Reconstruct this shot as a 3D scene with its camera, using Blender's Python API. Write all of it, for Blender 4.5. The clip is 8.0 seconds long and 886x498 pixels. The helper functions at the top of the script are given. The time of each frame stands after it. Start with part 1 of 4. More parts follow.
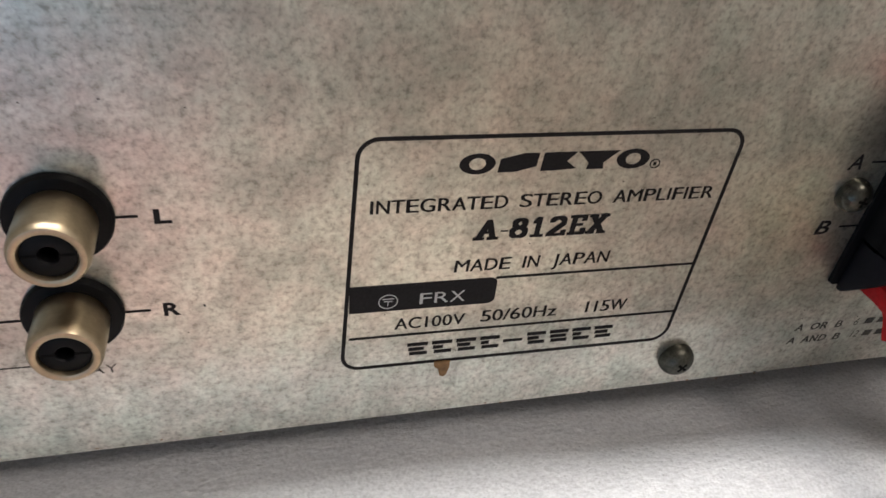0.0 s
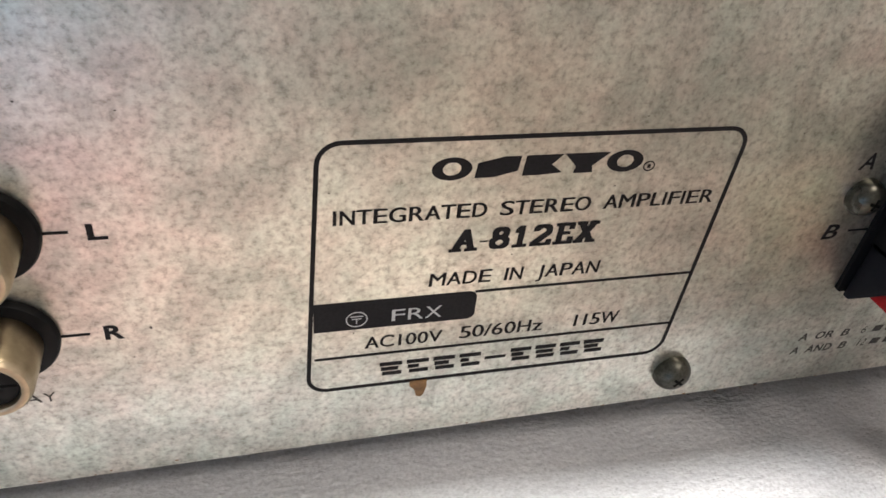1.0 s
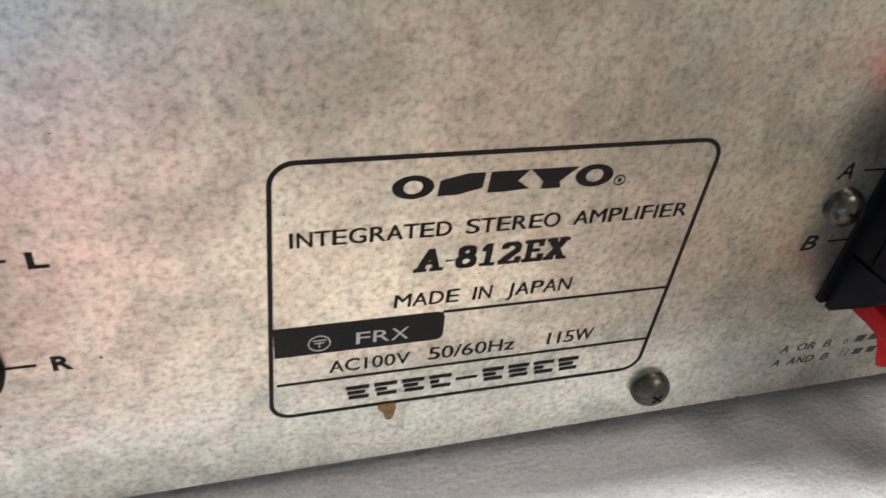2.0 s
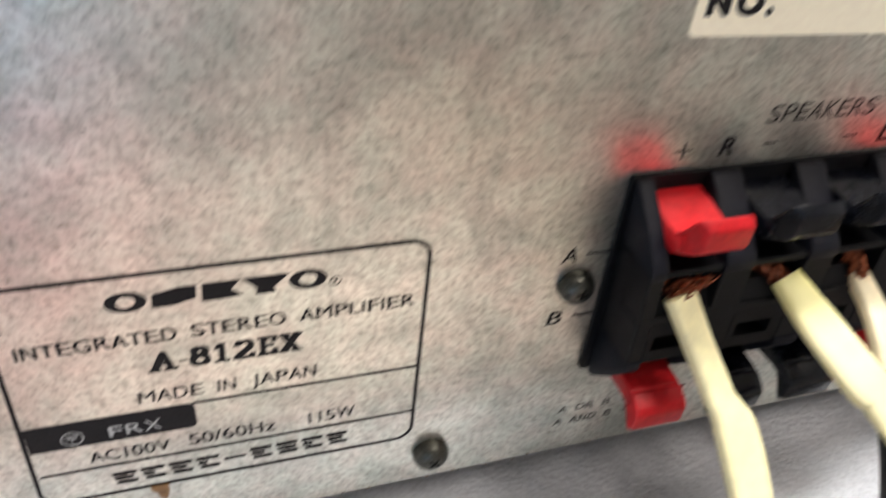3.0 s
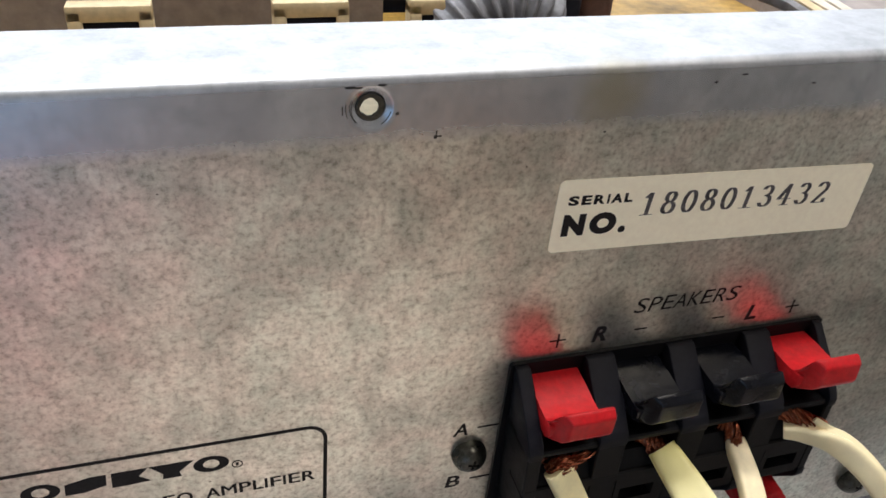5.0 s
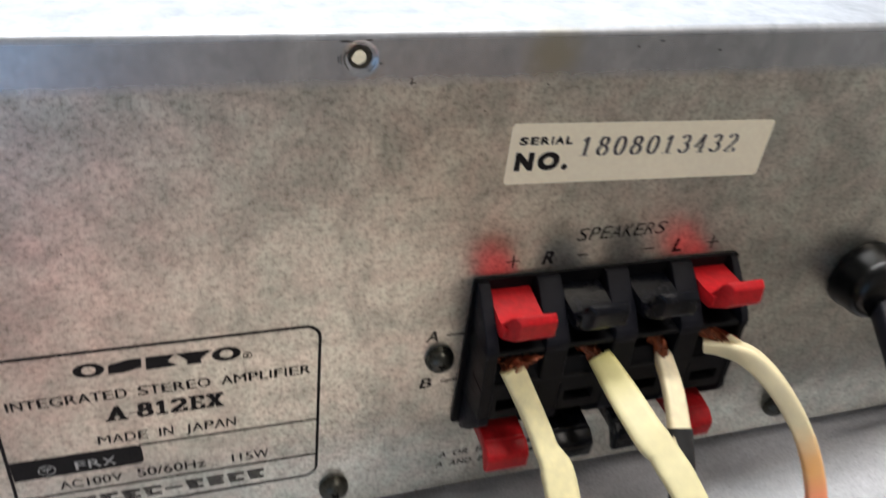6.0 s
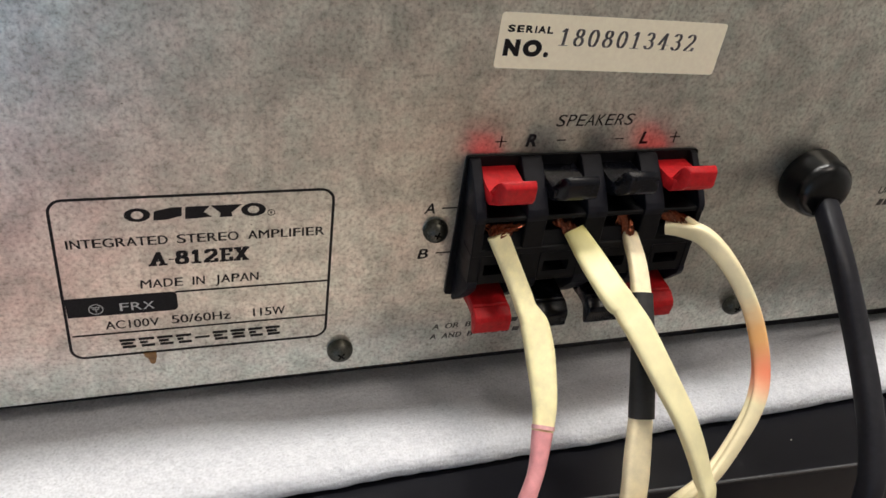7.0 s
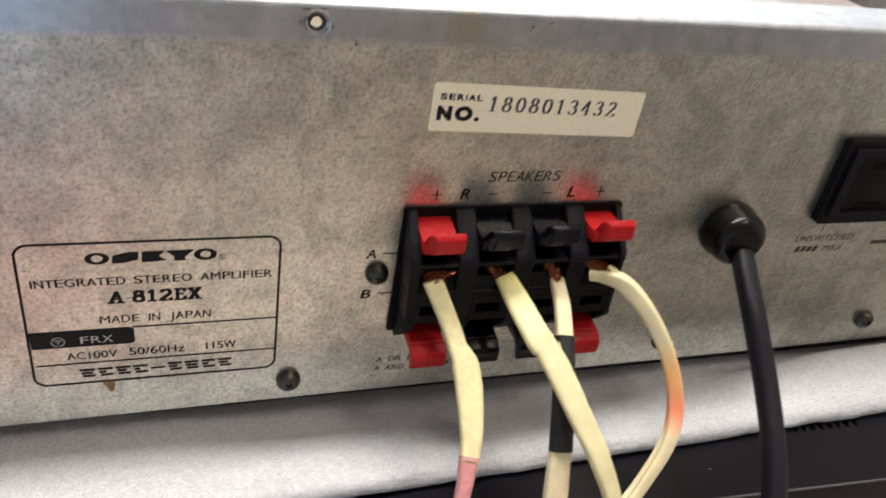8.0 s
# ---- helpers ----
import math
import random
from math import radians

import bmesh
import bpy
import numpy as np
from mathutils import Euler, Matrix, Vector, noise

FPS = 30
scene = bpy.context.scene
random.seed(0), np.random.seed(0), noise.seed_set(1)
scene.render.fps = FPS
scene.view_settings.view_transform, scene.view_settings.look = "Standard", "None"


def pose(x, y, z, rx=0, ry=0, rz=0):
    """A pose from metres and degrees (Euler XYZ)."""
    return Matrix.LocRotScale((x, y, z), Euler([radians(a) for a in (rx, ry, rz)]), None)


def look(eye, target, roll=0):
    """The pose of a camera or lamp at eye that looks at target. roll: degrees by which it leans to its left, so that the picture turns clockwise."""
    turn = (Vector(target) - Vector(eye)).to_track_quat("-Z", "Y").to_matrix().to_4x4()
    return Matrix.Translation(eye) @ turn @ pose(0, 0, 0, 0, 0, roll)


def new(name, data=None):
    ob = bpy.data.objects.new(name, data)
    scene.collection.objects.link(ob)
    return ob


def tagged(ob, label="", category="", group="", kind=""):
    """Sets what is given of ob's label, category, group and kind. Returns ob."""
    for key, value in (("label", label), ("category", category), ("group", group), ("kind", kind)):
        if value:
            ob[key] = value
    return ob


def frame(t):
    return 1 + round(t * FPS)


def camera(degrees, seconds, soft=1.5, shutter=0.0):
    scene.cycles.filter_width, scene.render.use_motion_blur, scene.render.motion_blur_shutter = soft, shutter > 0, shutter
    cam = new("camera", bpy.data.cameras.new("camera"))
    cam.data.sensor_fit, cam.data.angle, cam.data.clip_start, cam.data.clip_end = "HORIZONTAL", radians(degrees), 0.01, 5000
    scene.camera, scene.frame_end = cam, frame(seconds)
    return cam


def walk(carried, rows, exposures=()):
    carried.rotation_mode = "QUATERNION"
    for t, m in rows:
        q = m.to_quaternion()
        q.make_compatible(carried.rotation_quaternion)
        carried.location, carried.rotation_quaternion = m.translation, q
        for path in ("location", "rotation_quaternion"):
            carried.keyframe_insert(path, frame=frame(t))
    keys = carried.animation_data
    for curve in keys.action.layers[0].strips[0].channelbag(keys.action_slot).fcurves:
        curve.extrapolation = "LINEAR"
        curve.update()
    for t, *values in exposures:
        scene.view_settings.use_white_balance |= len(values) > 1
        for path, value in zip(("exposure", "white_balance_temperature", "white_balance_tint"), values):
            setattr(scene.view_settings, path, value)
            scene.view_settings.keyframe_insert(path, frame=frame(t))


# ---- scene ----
S = 0.01  # lengths below are written in centimetres

# ---- camera ----
cam = camera(60.1, 8.0, soft=1.5, shutter=0.5)
PATH = [
    (0, (-1.185, -7.670, 9.366), (1.232, 0.026, 3.455), 6.94),
    (0.5, (-0.992, -7.119, 9.021), (1.501, 0.504, 3.047), 7.15),
    (1, (-0.711, -6.813, 9.082), (1.786, 0.752, 3.038), 7.01),
    (1.2, (-0.629, -6.732, 8.980), (1.889, 0.797, 2.900), 7.11),
    (2.3, (0.139, -6.468, 9.200), (2.826, 1.064, 3.197), 6.46),
    (2.5, (0.976, -6.578, 9.383), (3.719, 0.857, 3.283), 6.48),
    (2.7, (1.664, -6.836, 9.583), (4.426, 0.617, 3.515), 5.89),
    (3, (2.747, -7.273, 10.675), (5.408, 0.295, 4.705), 4.69),
    (3.5, (3.420, -7.448, 11.956), (6.094, 0.314, 6.246), 4.25),
    (3.9, (3.908, -7.470, 12.348), (6.560, 0.457, 6.858), 3.99),
    (4, (4.011, -7.225, 12.520), (6.687, 0.610, 6.911), 4.11),
    (4.2, (4.094, -7.150, 12.625), (6.787, 0.769, 7.144), 3.99),
    (5.3, (4.169, -7.845, 13.146), (6.781, 0.098, 7.660), 4.41),
    (5.5, (4.072, -8.345, 13.302), (6.692, -0.427, 7.786), 4.82),
    (6, (3.786, -9.833, 13.412), (6.479, -1.982, 7.836), 5.51),
    (6.2, (4.330, -10.672, 13.424), (7.124, -2.881, 7.811), 5.70),
    (6.5, (4.453, -12.087, 13.648), (7.241, -4.204, 8.164), 5.97),
    (7, (3.034, -12.883, 12.552), (5.769, -5.006, 7.031), 6.99),
    (7.5, (3.439, -13.219, 12.978), (6.121, -5.331, 7.447), 7.18),
    (8, (3.751, -13.691, 14.194), (6.631, -5.849, 8.697), 8.83),
]
# seconds, stops, kelvin, tint
EXPOSURE = [
    (0, 0.0, 6500, 10), (0.5, 0.36, 6500, 10), (1, 0.44, 6500, 10), (2.5, 0.50, 6450, 10), (3.5, 0.45, 6150, 10), (4.0, 0.04, 6250, 10), (4.3, -0.08, 6300, 10),
    (5.5, -0.24, 6300, 10), (6, -0.20, 6250, 10), (6.5, -0.12, 6250, 10), (7, -0.07, 6500, 10), (7.5, 0.05, 6650, 10), (8, -0.03, 6700, 10),
]
walk(cam, [(t, look(Vector(eye) * S, Vector(target) * S, roll)) for t, eye, target, roll in PATH], EXPOSURE)

# ---- light ----
world = bpy.data.worlds.new("world")
scene.world = world
world.use_nodes = True
world.node_tree.nodes["Background"].inputs[0].default_value = (0.8, 0.86, 1.0, 1)
world.node_tree.nodes["Background"].inputs[1].default_value = 0.05


def area_lamp(name, at, target, sx, sy, watts, colour):
    data = bpy.data.lights.new(name, "AREA")
    data.shape, data.size, data.size_y, data.energy, data.color = "RECTANGLE", sx, sy, watts, colour
    ob = new(name, data)
    ob.matrix_world = look(at, target)
    return ob


area_lamp("ceiling_lamp_light", (0.05, 0.13, 1.58), (0.05, 0.13, 0.0), 1.2, 0.16, 28, (1.0, 0.975, 0.93))
# added fill from the front for sticker, levers and wires; no lamp known there
area_lamp("south_fill_light", (0.75, -0.80, 1.6), (0.75, -0.80, 0.0), 0.5, 0.5, 10.0, (1.0, 0.90, 0.79))
# added spot: its pool on the unseen floor gives the panel's bright reflection
floor_pool_spot = bpy.data.lights.new("floor_pool_spot", "SPOT")
floor_pool_spot.energy, floor_pool_spot.color, floor_pool_spot.spot_size, floor_pool_spot.spot_blend, floor_pool_spot.shadow_soft_size = 640, (1.0, 0.925, 0.87), radians(30), 1.0, 0.05
new("floor_pool_spot", floor_pool_spot).matrix_world = look((0.17, -0.84, 1.6), (0.17, -0.84, 0.0))
area_lamp("south_window_light", (-0.97, -1.87, -0.17), (-0.97, 0.0, -0.17), 1.30, 1.10, 4.6, (0.33, 0.64, 1.0))
# added light that whitens the top lip; the north wall has no window
area_lamp("north_lip_fill", (0.2, 0.93, 0.55), (0.2, 0.0, 0.1), 1.9, 0.7, 18, (0.92, 0.96, 1.0))


# ---- materials ----
def material(name, colour=(0.5, 0.5, 0.5), rough=0.5, metal=0.0, spec=0.5):
    m = bpy.data.materials.new(name)
    m.use_nodes = True
    b = m.node_tree.nodes["Principled BSDF"]
    b.inputs["Base Color"].default_value = (*colour, 1)
    b.inputs["Roughness"].default_value, b.inputs["Metallic"].default_value = rough, metal
    b.inputs["Specular IOR Level"].default_value = spec
    return m, m.node_tree, b


def node(tree, kind, **values):
    n = tree.nodes.new(kind)
    for key, v in values.items():
        n.inputs[key.replace("_", " ")].default_value = v
    return n


def coords(tree, stretch=(1, 1, 1)):
    c, m = tree.nodes.new("ShaderNodeTexCoord"), tree.nodes.new("ShaderNodeMapping")
    m.inputs["Scale"].default_value = stretch
    tree.links.new(c.outputs["Object"], m.inputs["Vector"])
    return m.outputs["Vector"]


def noise_tex(tree, scale, detail=4.0, rough=0.6, stretch=(1, 1, 1), distort=0.0):
    n = node(tree, "ShaderNodeTexNoise", Scale=scale, Detail=detail, Roughness=rough, Distortion=distort)
    tree.links.new(coords(tree, stretch), n.inputs["Vector"])
    return n.outputs["Fac"]


def ramp(tree, fac, stops):
    r = tree.nodes.new("ShaderNodeValToRGB")
    e = r.color_ramp.elements
    while len(e) < len(stops):
        e.new(0.5)
    for el, (p, c) in zip(e, stops):
        el.position, el.color = p, (*c, 1) if len(c) == 3 else c
    tree.links.new(fac, r.inputs["Fac"])
    return r.outputs["Color"]


def grey(v):
    return (v, v, v)


def mix(tree, a, b, fac, kind="MIX"):
    m = tree.nodes.new("ShaderNodeMix")
    m.data_type, m.blend_type = "RGBA", kind
    for sock, v in ((m.inputs["Factor"], fac), (m.inputs["A"], a), (m.inputs["B"], b)):
        if isinstance(v, bpy.types.NodeSocket):
            tree.links.new(v, sock)
        elif isinstance(v, (int, float)):
            sock.default_value = v
        else:
            sock.default_value = (*v, 1)
    return m.outputs["Result"]


def bump(tree, b, fac, strength, distance):
    n = node(tree, "ShaderNodeBump", Strength=strength, Distance=distance)
    tree.links.new(fac, n.inputs["Height"])
    tree.links.new(n.outputs["Normal"], b.inputs["Normal"])


def link(tree, out, b, name):
    tree.links.new(out, b.inputs[name])


def simple(name, colour, rough=0.5, metal=0.0, grain=900.0, vary=0.25, bumpy=0.15, rvary=0.15, spec=0.5):
    """A surface with grain at two scales in colour, gloss and relief."""
    m, t, b = material(name, colour, rough, metal, spec)
    fine, broad = noise_tex(t, grain, 3), noise_tex(t, grain / 9, 3)
    lo, hi = tuple(c * (1 - vary) for c in colour), tuple(min(1, c * (1 + vary)) for c in colour)
    c1 = ramp(t, fine, [(0.3, lo), (0.7, hi)])
    c2 = ramp(t, broad, [(0.3, grey(1 - vary * 0.6)), (0.7, grey(1.0))])
    link(t, mix(t, c1, c2, 1.0, "MULTIPLY"), b, "Base Color")
    link(t, ramp(t, broad, [(0.25, grey(max(0.03, rough - rvary))), (0.75, grey(min(1, rough + rvary)))]), b, "Roughness")
    if bumpy:
        bump(t, b, fine, bumpy, 0.0002)
    return m


def dusty(name, colour, rough, spec, dust=(0.30, 0.27, 0.24), amount=0.3):
    """Moulded plastic with a patchy film of grey dust and small scuffs."""
    m, t, b = material(name, colour, rough, 0.0, spec)
    film = mix(t, noise_tex(t, 260, 5, 0.7, (1, 1, 1), 0.5), noise_tex(t, 2600, 3, 0.7), 0.35)
    base = ramp(t, noise_tex(t, 900, 3), [(0.3, tuple(c * 0.8 for c in colour)), (0.7, tuple(min(1, c * 1.2) for c in colour))])
    cover = ramp(t, film, [(0.46, grey(0.0)), (0.62, grey(amount))])
    link(t, mix(t, base, dust, cover), b, "Base Color")
    link(t, ramp(t, film, [(0.42, grey(rough)), (0.62, grey(min(1.0, rough + 0.14)))]), b, "Roughness")
    bump(t, b, noise_tex(t, 1500, 3), 0.06, 0.0002)
    return m


def zinc_material():
    """Oxidised zinc-plated steel: fine mottled speckle, clean bright strip that the lid used to cover, faint streaks."""
    m, t, b = material("zinc_steel", metal=0.95)
    speck = noise_tex(t, 1250, 4, 0.62)
    blot = noise_tex(t, 480, 5, 0.74)
    patch = noise_tex(t, 85, 6, 0.66, (1, 1, 1), 0.6)
    streak = noise_tex(t, 170, 6, 0.7, (1, 1, 0.7))
    c = ramp(t, speck, [(0.35, (0.47, 0.45, 0.415)), (0.46, (0.655, 0.635, 0.595)), (0.60, (0.765, 0.75, 0.705))])
    c = mix(t, c, ramp(t, blot, [(0.33, (0.48, 0.47, 0.45)), (0.44, (0.83, 0.82, 0.80)), (0.56, grey(1.0))]), 0.6, "MULTIPLY")
    c = mix(t, c, ramp(t, patch, [(0.39, (0.70, 0.715, 0.705)), (0.57, (1.0, 1.0, 0.98))]), 0.9, "MULTIPLY")
    c = mix(t, c, ramp(t, noise_tex(t, 190, 3), [(0.35, (1.0, 0.95, 0.93)), (0.65, (0.95, 1.0, 0.97))]), 1.0, "MULTIPLY")
    clean = ramp(t, streak, [(0.32, (0.40, 0.42, 0.455)), (0.66, (0.57, 0.59, 0.625))])
    clean = mix(t, clean, ramp(t, blot, [(0.36, grey(0.84)), (0.5, grey(1.0))]), 0.6, "MULTIPLY")
    sep = t.nodes.new("ShaderNodeSeparateXYZ")
    tc = t.nodes.new("ShaderNodeTexCoord")
    t.links.new(tc.outputs["Object"], sep.inputs[0])
    wob = t.nodes.new("ShaderNodeMath")
    wob.operation = "MULTIPLY_ADD"
    t.links.new(noise_tex(t, 300, 4, 0.7), wob.inputs[0])
    wob.inputs[1].default_value = 0.0022
    t.links.new(sep.outputs["Z"], wob.inputs[2])
    band = t.nodes.new("ShaderNodeMapRange")
    band.inputs["From Min"].default_value, band.inputs["From Max"].default_value = 0.0936, 0.0954
    t.links.new(wob.outputs[0], band.inputs["Value"])
    spot = t.nodes.new("ShaderNodeVectorMath")
    spot.operation = "DISTANCE"
    t.links.new(tc.outputs["Object"], spot.inputs[0])
    spot.inputs[1].default_value = (0.0857, 0.0, 0.0968)
    smear = t.nodes.new("ShaderNodeMath")
    smear.operation = "MULTIPLY_ADD"
    t.links.new(noise_tex(t, 420, 4, 0.7), smear.inputs[0])
    smear.inputs[1].default_value = 0.004
    t.links.new(spot.outputs["Value"], smear.inputs[2])
    clean = mix(t, (0.40, 0.37, 0.26), clean, ramp(t, smear.outputs[0], [(0.0034, grey(0.2)), (0.0068, grey(1.0))]))
    link(t, mix(t, c, clean, band.outputs[0]), b, "Base Color")
    lip = t.nodes.new("ShaderNodeMapRange")
    lip.inputs["From Min"].default_value, lip.inputs["From Max"].default_value = 0.0994, 0.0999
    t.links.new(sep.outputs["Z"], lip.inputs["Value"])
    r = ramp(t, blot, [(0.3, grey(0.39)), (0.65, grey(0.28))])
    r = mix(t, r, grey(0.26), band.outputs[0])
    link(t, mix(t, r, grey(0.5), lip.outputs[0]), b, "Roughness")
    bump(t, b, blot, 0.10, 0.0001)
    return m


def foam_material():
    m, t, b = material("white_foam", (0.83, 0.83, 0.84), 0.55)
    cells = node(t, "ShaderNodeTexVoronoi", Scale=1100.0)
    t.links.new(coords(t, (0.7, 1, 1)), cells.inputs["Vector"])
    broad = noise_tex(t, 420, 6, 0.75)
    tone = ramp(t, broad, [(0.3, (0.60, 0.61, 0.65)), (0.65, (0.74, 0.75, 0.785))])
    fleck = ramp(t, noise_tex(t, 1700, 3, 0.65), [(0.36, grey(0.80)), (0.52, grey(0.94)), (0.64, grey(1.0))])
    link(t, mix(t, tone, fleck, 1.0, "MULTIPLY"), b, "Base Color")
    link(t, ramp(t, cells.outputs["Distance"], [(0.0, grey(0.15)), (0.5, grey(0.45))]), b, "Roughness")
    h = mix(t, cells.outputs["Distance"], noise_tex(t, 1000, 4, 0.7, (0.75, 1, 1)), 0.7)
    bump(t, b, h, 0.8, 0.0006)
    b.inputs["Specular IOR Level"].default_value = 0.75
    return m


def stained_cord(name, base, stain, at, radius, spot=None):
    """Cream insulation with one stain round a place on the cord."""
    m, t, b = material(name, base, 0.42)
    tc = t.nodes.new("ShaderNodeTexCoord")
    d = t.nodes.new("ShaderNodeVectorMath")
    d.operation = "DISTANCE"
    t.links.new(tc.outputs["Object"], d.inputs[0])
    d.inputs[1].default_value = Vector(at) * S
    n = noise_tex(t, 220, 4)
    add = t.nodes.new("ShaderNodeMath")
    add.operation = "MULTIPLY_ADD"
    t.links.new(n, add.inputs[0])
    add.inputs[1].default_value = radius * S * 0.5
    t.links.new(d.outputs["Value"], add.inputs[2])
    mr = t.nodes.new("ShaderNodeMapRange")
    mr.inputs["From Min"].default_value, mr.inputs["From Max"].default_value = radius * S * 0.3, radius * S * 1.25
    t.links.new(add.outputs[0], mr.inputs["Value"])
    plain = ramp(t, noise_tex(t, 260, 4), [(0.3, tuple(c * 0.86 for c in base)), (0.7, base)])
    col = mix(t, stain, plain, mr.outputs[0])
    if spot:
        near = t.nodes.new("ShaderNodeVectorMath")
        near.operation = "DISTANCE"
        t.links.new(tc.outputs["Object"], near.inputs[0])
        near.inputs[1].default_value = Vector(spot) * S
        col = mix(t, (0.95, 0.11, 0.04), col, ramp(t, near.outputs["Value"], [(0.0022, grey(0.1)), (0.0062, grey(1.0))]))
    link(t, col, b, "Base Color")
    bump(t, b, noise_tex(t, 500, 3), 0.12, 0.0002)
    return m


ZINC = zinc_material()
FOAM = foam_material()
INK = simple("black_ink", (0.012, 0.010, 0.011), 0.65, 0, 2500, 0.3, 0.0, 0.1, 0.2)
INK_THIN = simple("faded_brown_ink", (0.06, 0.054, 0.046), 0.6, 0, 2500, 0.4, 0.0)
WHITE_INK = simple("white_ink", (0.50, 0.50, 0.49), 0.6, 0, 2500, 0.1, 0.0)
STICKER = simple("cream_paper", (0.98, 0.89, 0.68), 0.5, 0, 900, 0.04, 0.04, 0.1, 0.4)
DIGIT_INK = simple("faded_stamp_ink", (0.085, 0.078, 0.08), 0.6, 0, 1200, 0.8, 0.0)
BLACK = dusty("black_plastic", (0.004, 0.004, 0.005), 0.40, 0.13, amount=0.012)
TAB = dusty("glossy_black_lever", (0.0028, 0.0032, 0.0056), 0.17, 0.25, amount=0.003)
SLATE = dusty("dusty_black_plastic", (0.007, 0.007, 0.0105), 0.44, 0.13, amount=0.012)
VOID = simple("socket_dark", (0.003, 0.003, 0.003), 0.7, 0, 900, 0.2, 0.0, 0.1, 0.08)
RED = dusty("red_plastic", (0.46, 0.009, 0.013), 0.33, 0.22, (0.40, 0.12, 0.11), 0.10)
GOLD = simple("dull_nickel_gold", (0.46, 0.375, 0.26), 0.36, 1.0, 1500, 0.08, 0.03, 0.05)
SCREW = simple("dark_plated_steel", (0.085, 0.083, 0.07), 0.33, 0.88, 1600, 0.35, 0.15)
COPPER = simple("copper", (0.25, 0.075, 0.036), 0.32, 0.9, 3000, 0.5, 0.0)
CREAM = simple("cream_insulation", (0.89, 0.79, 0.45), 0.40, 0, 420, 0.10, 0.08)
PALE = simple("pale_cream_insulation", (0.89, 0.76, 0.50), 0.40, 0, 420, 0.10, 0.08)
PINK = simple("pink_tape", (0.74, 0.31, 0.32), 0.42, 0, 500, 0.12, 0.1)
SLEEVE = simple("black_shrink_sleeve", (0.012, 0.012, 0.013), 0.5, 0, 800, 0.3, 0.15)
GLOSSY = simple("glossy_black_nylon", (0.003, 0.003, 0.003), 0.22, 0, 500, 0.3, 0.02, 0.05, 0.28)
SHEATH = simple("dark_grey_sheath", (0.011, 0.011, 0.015), 0.46, 0, 700, 0.25, 0.06, 0.08, 0.25)
STAIN = simple("dark_grime", (0.035, 0.033, 0.035), 0.7, 0, 1500, 0.4, 0.0)
RUBBER = simple("black_rubber", (0.006, 0.006, 0.007), 0.33, 0, 600, 0.3, 0.05, 0.1, 0.4)
CORD = stained_cord("orange_stained_insulation", (0.90, 0.78, 0.49), (0.98, 0.46, 0.13), (1.72, -1.80, -1.70), 0.95, (1.97, -2.16, -2.45))
TWIN = stained_cord("yellowed_insulation", (0.90, 0.81, 0.47), (0.62, 0.55, 0.17), (0.1, 0.0, 0.1), 1.0)
RUST = simple("brown_glue", (0.26, 0.13, 0.04), 0.6, 0, 900, 0.3, 0.2)
BLACKPAINT = simple("black_painted_steel", (0.004, 0.004, 0.0065), 0.36, 0.0, 2600, 0.2, 0.05, 0.04, 0.24)
BOARD = simple("phenolic_board", (0.42, 0.26, 0.06), 0.5, 0, 300, 0.3, 0.1)
CREAMPART = simple("cream_moulding", (0.70, 0.56, 0.34), 0.5, 0, 500, 0.12, 0.05)
CREAMBOARD = simple("cream_board", (0.25, 0.215, 0.14), 0.6, 0, 500, 0.2, 0.05)
GREYPLATE = simple("grey_inner_plate", (0.36, 0.31, 0.29), 0.5, 0.3, 200, 0.2, 0.05)
STEEL = simple("plain_steel", (0.55, 0.55, 0.55), 0.4, 0.85, 400, 0.2, 0.05)
BROWNCAP = simple("brown_capacitor_sleeve", (0.10, 0.045, 0.03), 0.4, 0, 500, 0.3, 0.05)
WIREGREY = simple("grey_wire", (0.19, 0.19, 0.21), 0.45, 0, 500, 0.25, 0.05)
WHITEWIRE = simple("white_wire", (0.78, 0.72, 0.62), 0.45, 0, 500, 0.1, 0.05)
# lighter copy of the wall paint, lifts the reflection at the panel's right
BRIGHTENED_WALL = simple("brightened_wall_paint", (0.78, 0.76, 0.74), 0.8, 0, 60, 0.05, 0.1)
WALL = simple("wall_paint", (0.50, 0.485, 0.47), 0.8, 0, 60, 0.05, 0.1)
CEIL = simple("ceiling_paint", (0.8, 0.79, 0.77), 0.85, 0, 60, 0.04, 0.1)
WOOD = simple("brown_wood", (0.20, 0.10, 0.05), 0.5, 0, 40, 0.35, 0.1)
FLOORWOOD = simple("floor_wood", (0.35, 0.315, 0.28), 0.5, 0, 25, 0.3, 0.1)


# ---- mesh helpers (all take centimetres) ----
def thing(name, label, category, at=(0, 0, 0), group="", kind=""):
    ob = new(name)
    ob.location = Vector(at) * S
    ob.empty_display_size = 0.01
    return tagged(ob, label, category, group, kind)


def mesh_of(name, bm, mat, smooth=35):
    bmesh.ops.recalc_face_normals(bm, faces=bm.faces)
    me = bpy.data.meshes.new(name)
    bm.to_mesh(me)
    bm.free()
    me.transform(Matrix.Scale(S, 4))
    me.materials.append(mat)
    if smooth:
        for p in me.polygons:
            p.use_smooth = True
        me.set_sharp_from_angle(angle=radians(smooth))
    return me


def part(name, bm, mat, parent, label="", smooth=35):
    """Links a bmesh as one mesh object under a thing or a part."""
    ob = new(name, mesh_of(name, bm, mat, smooth))
    ob.parent = parent
    return tagged(ob, label)


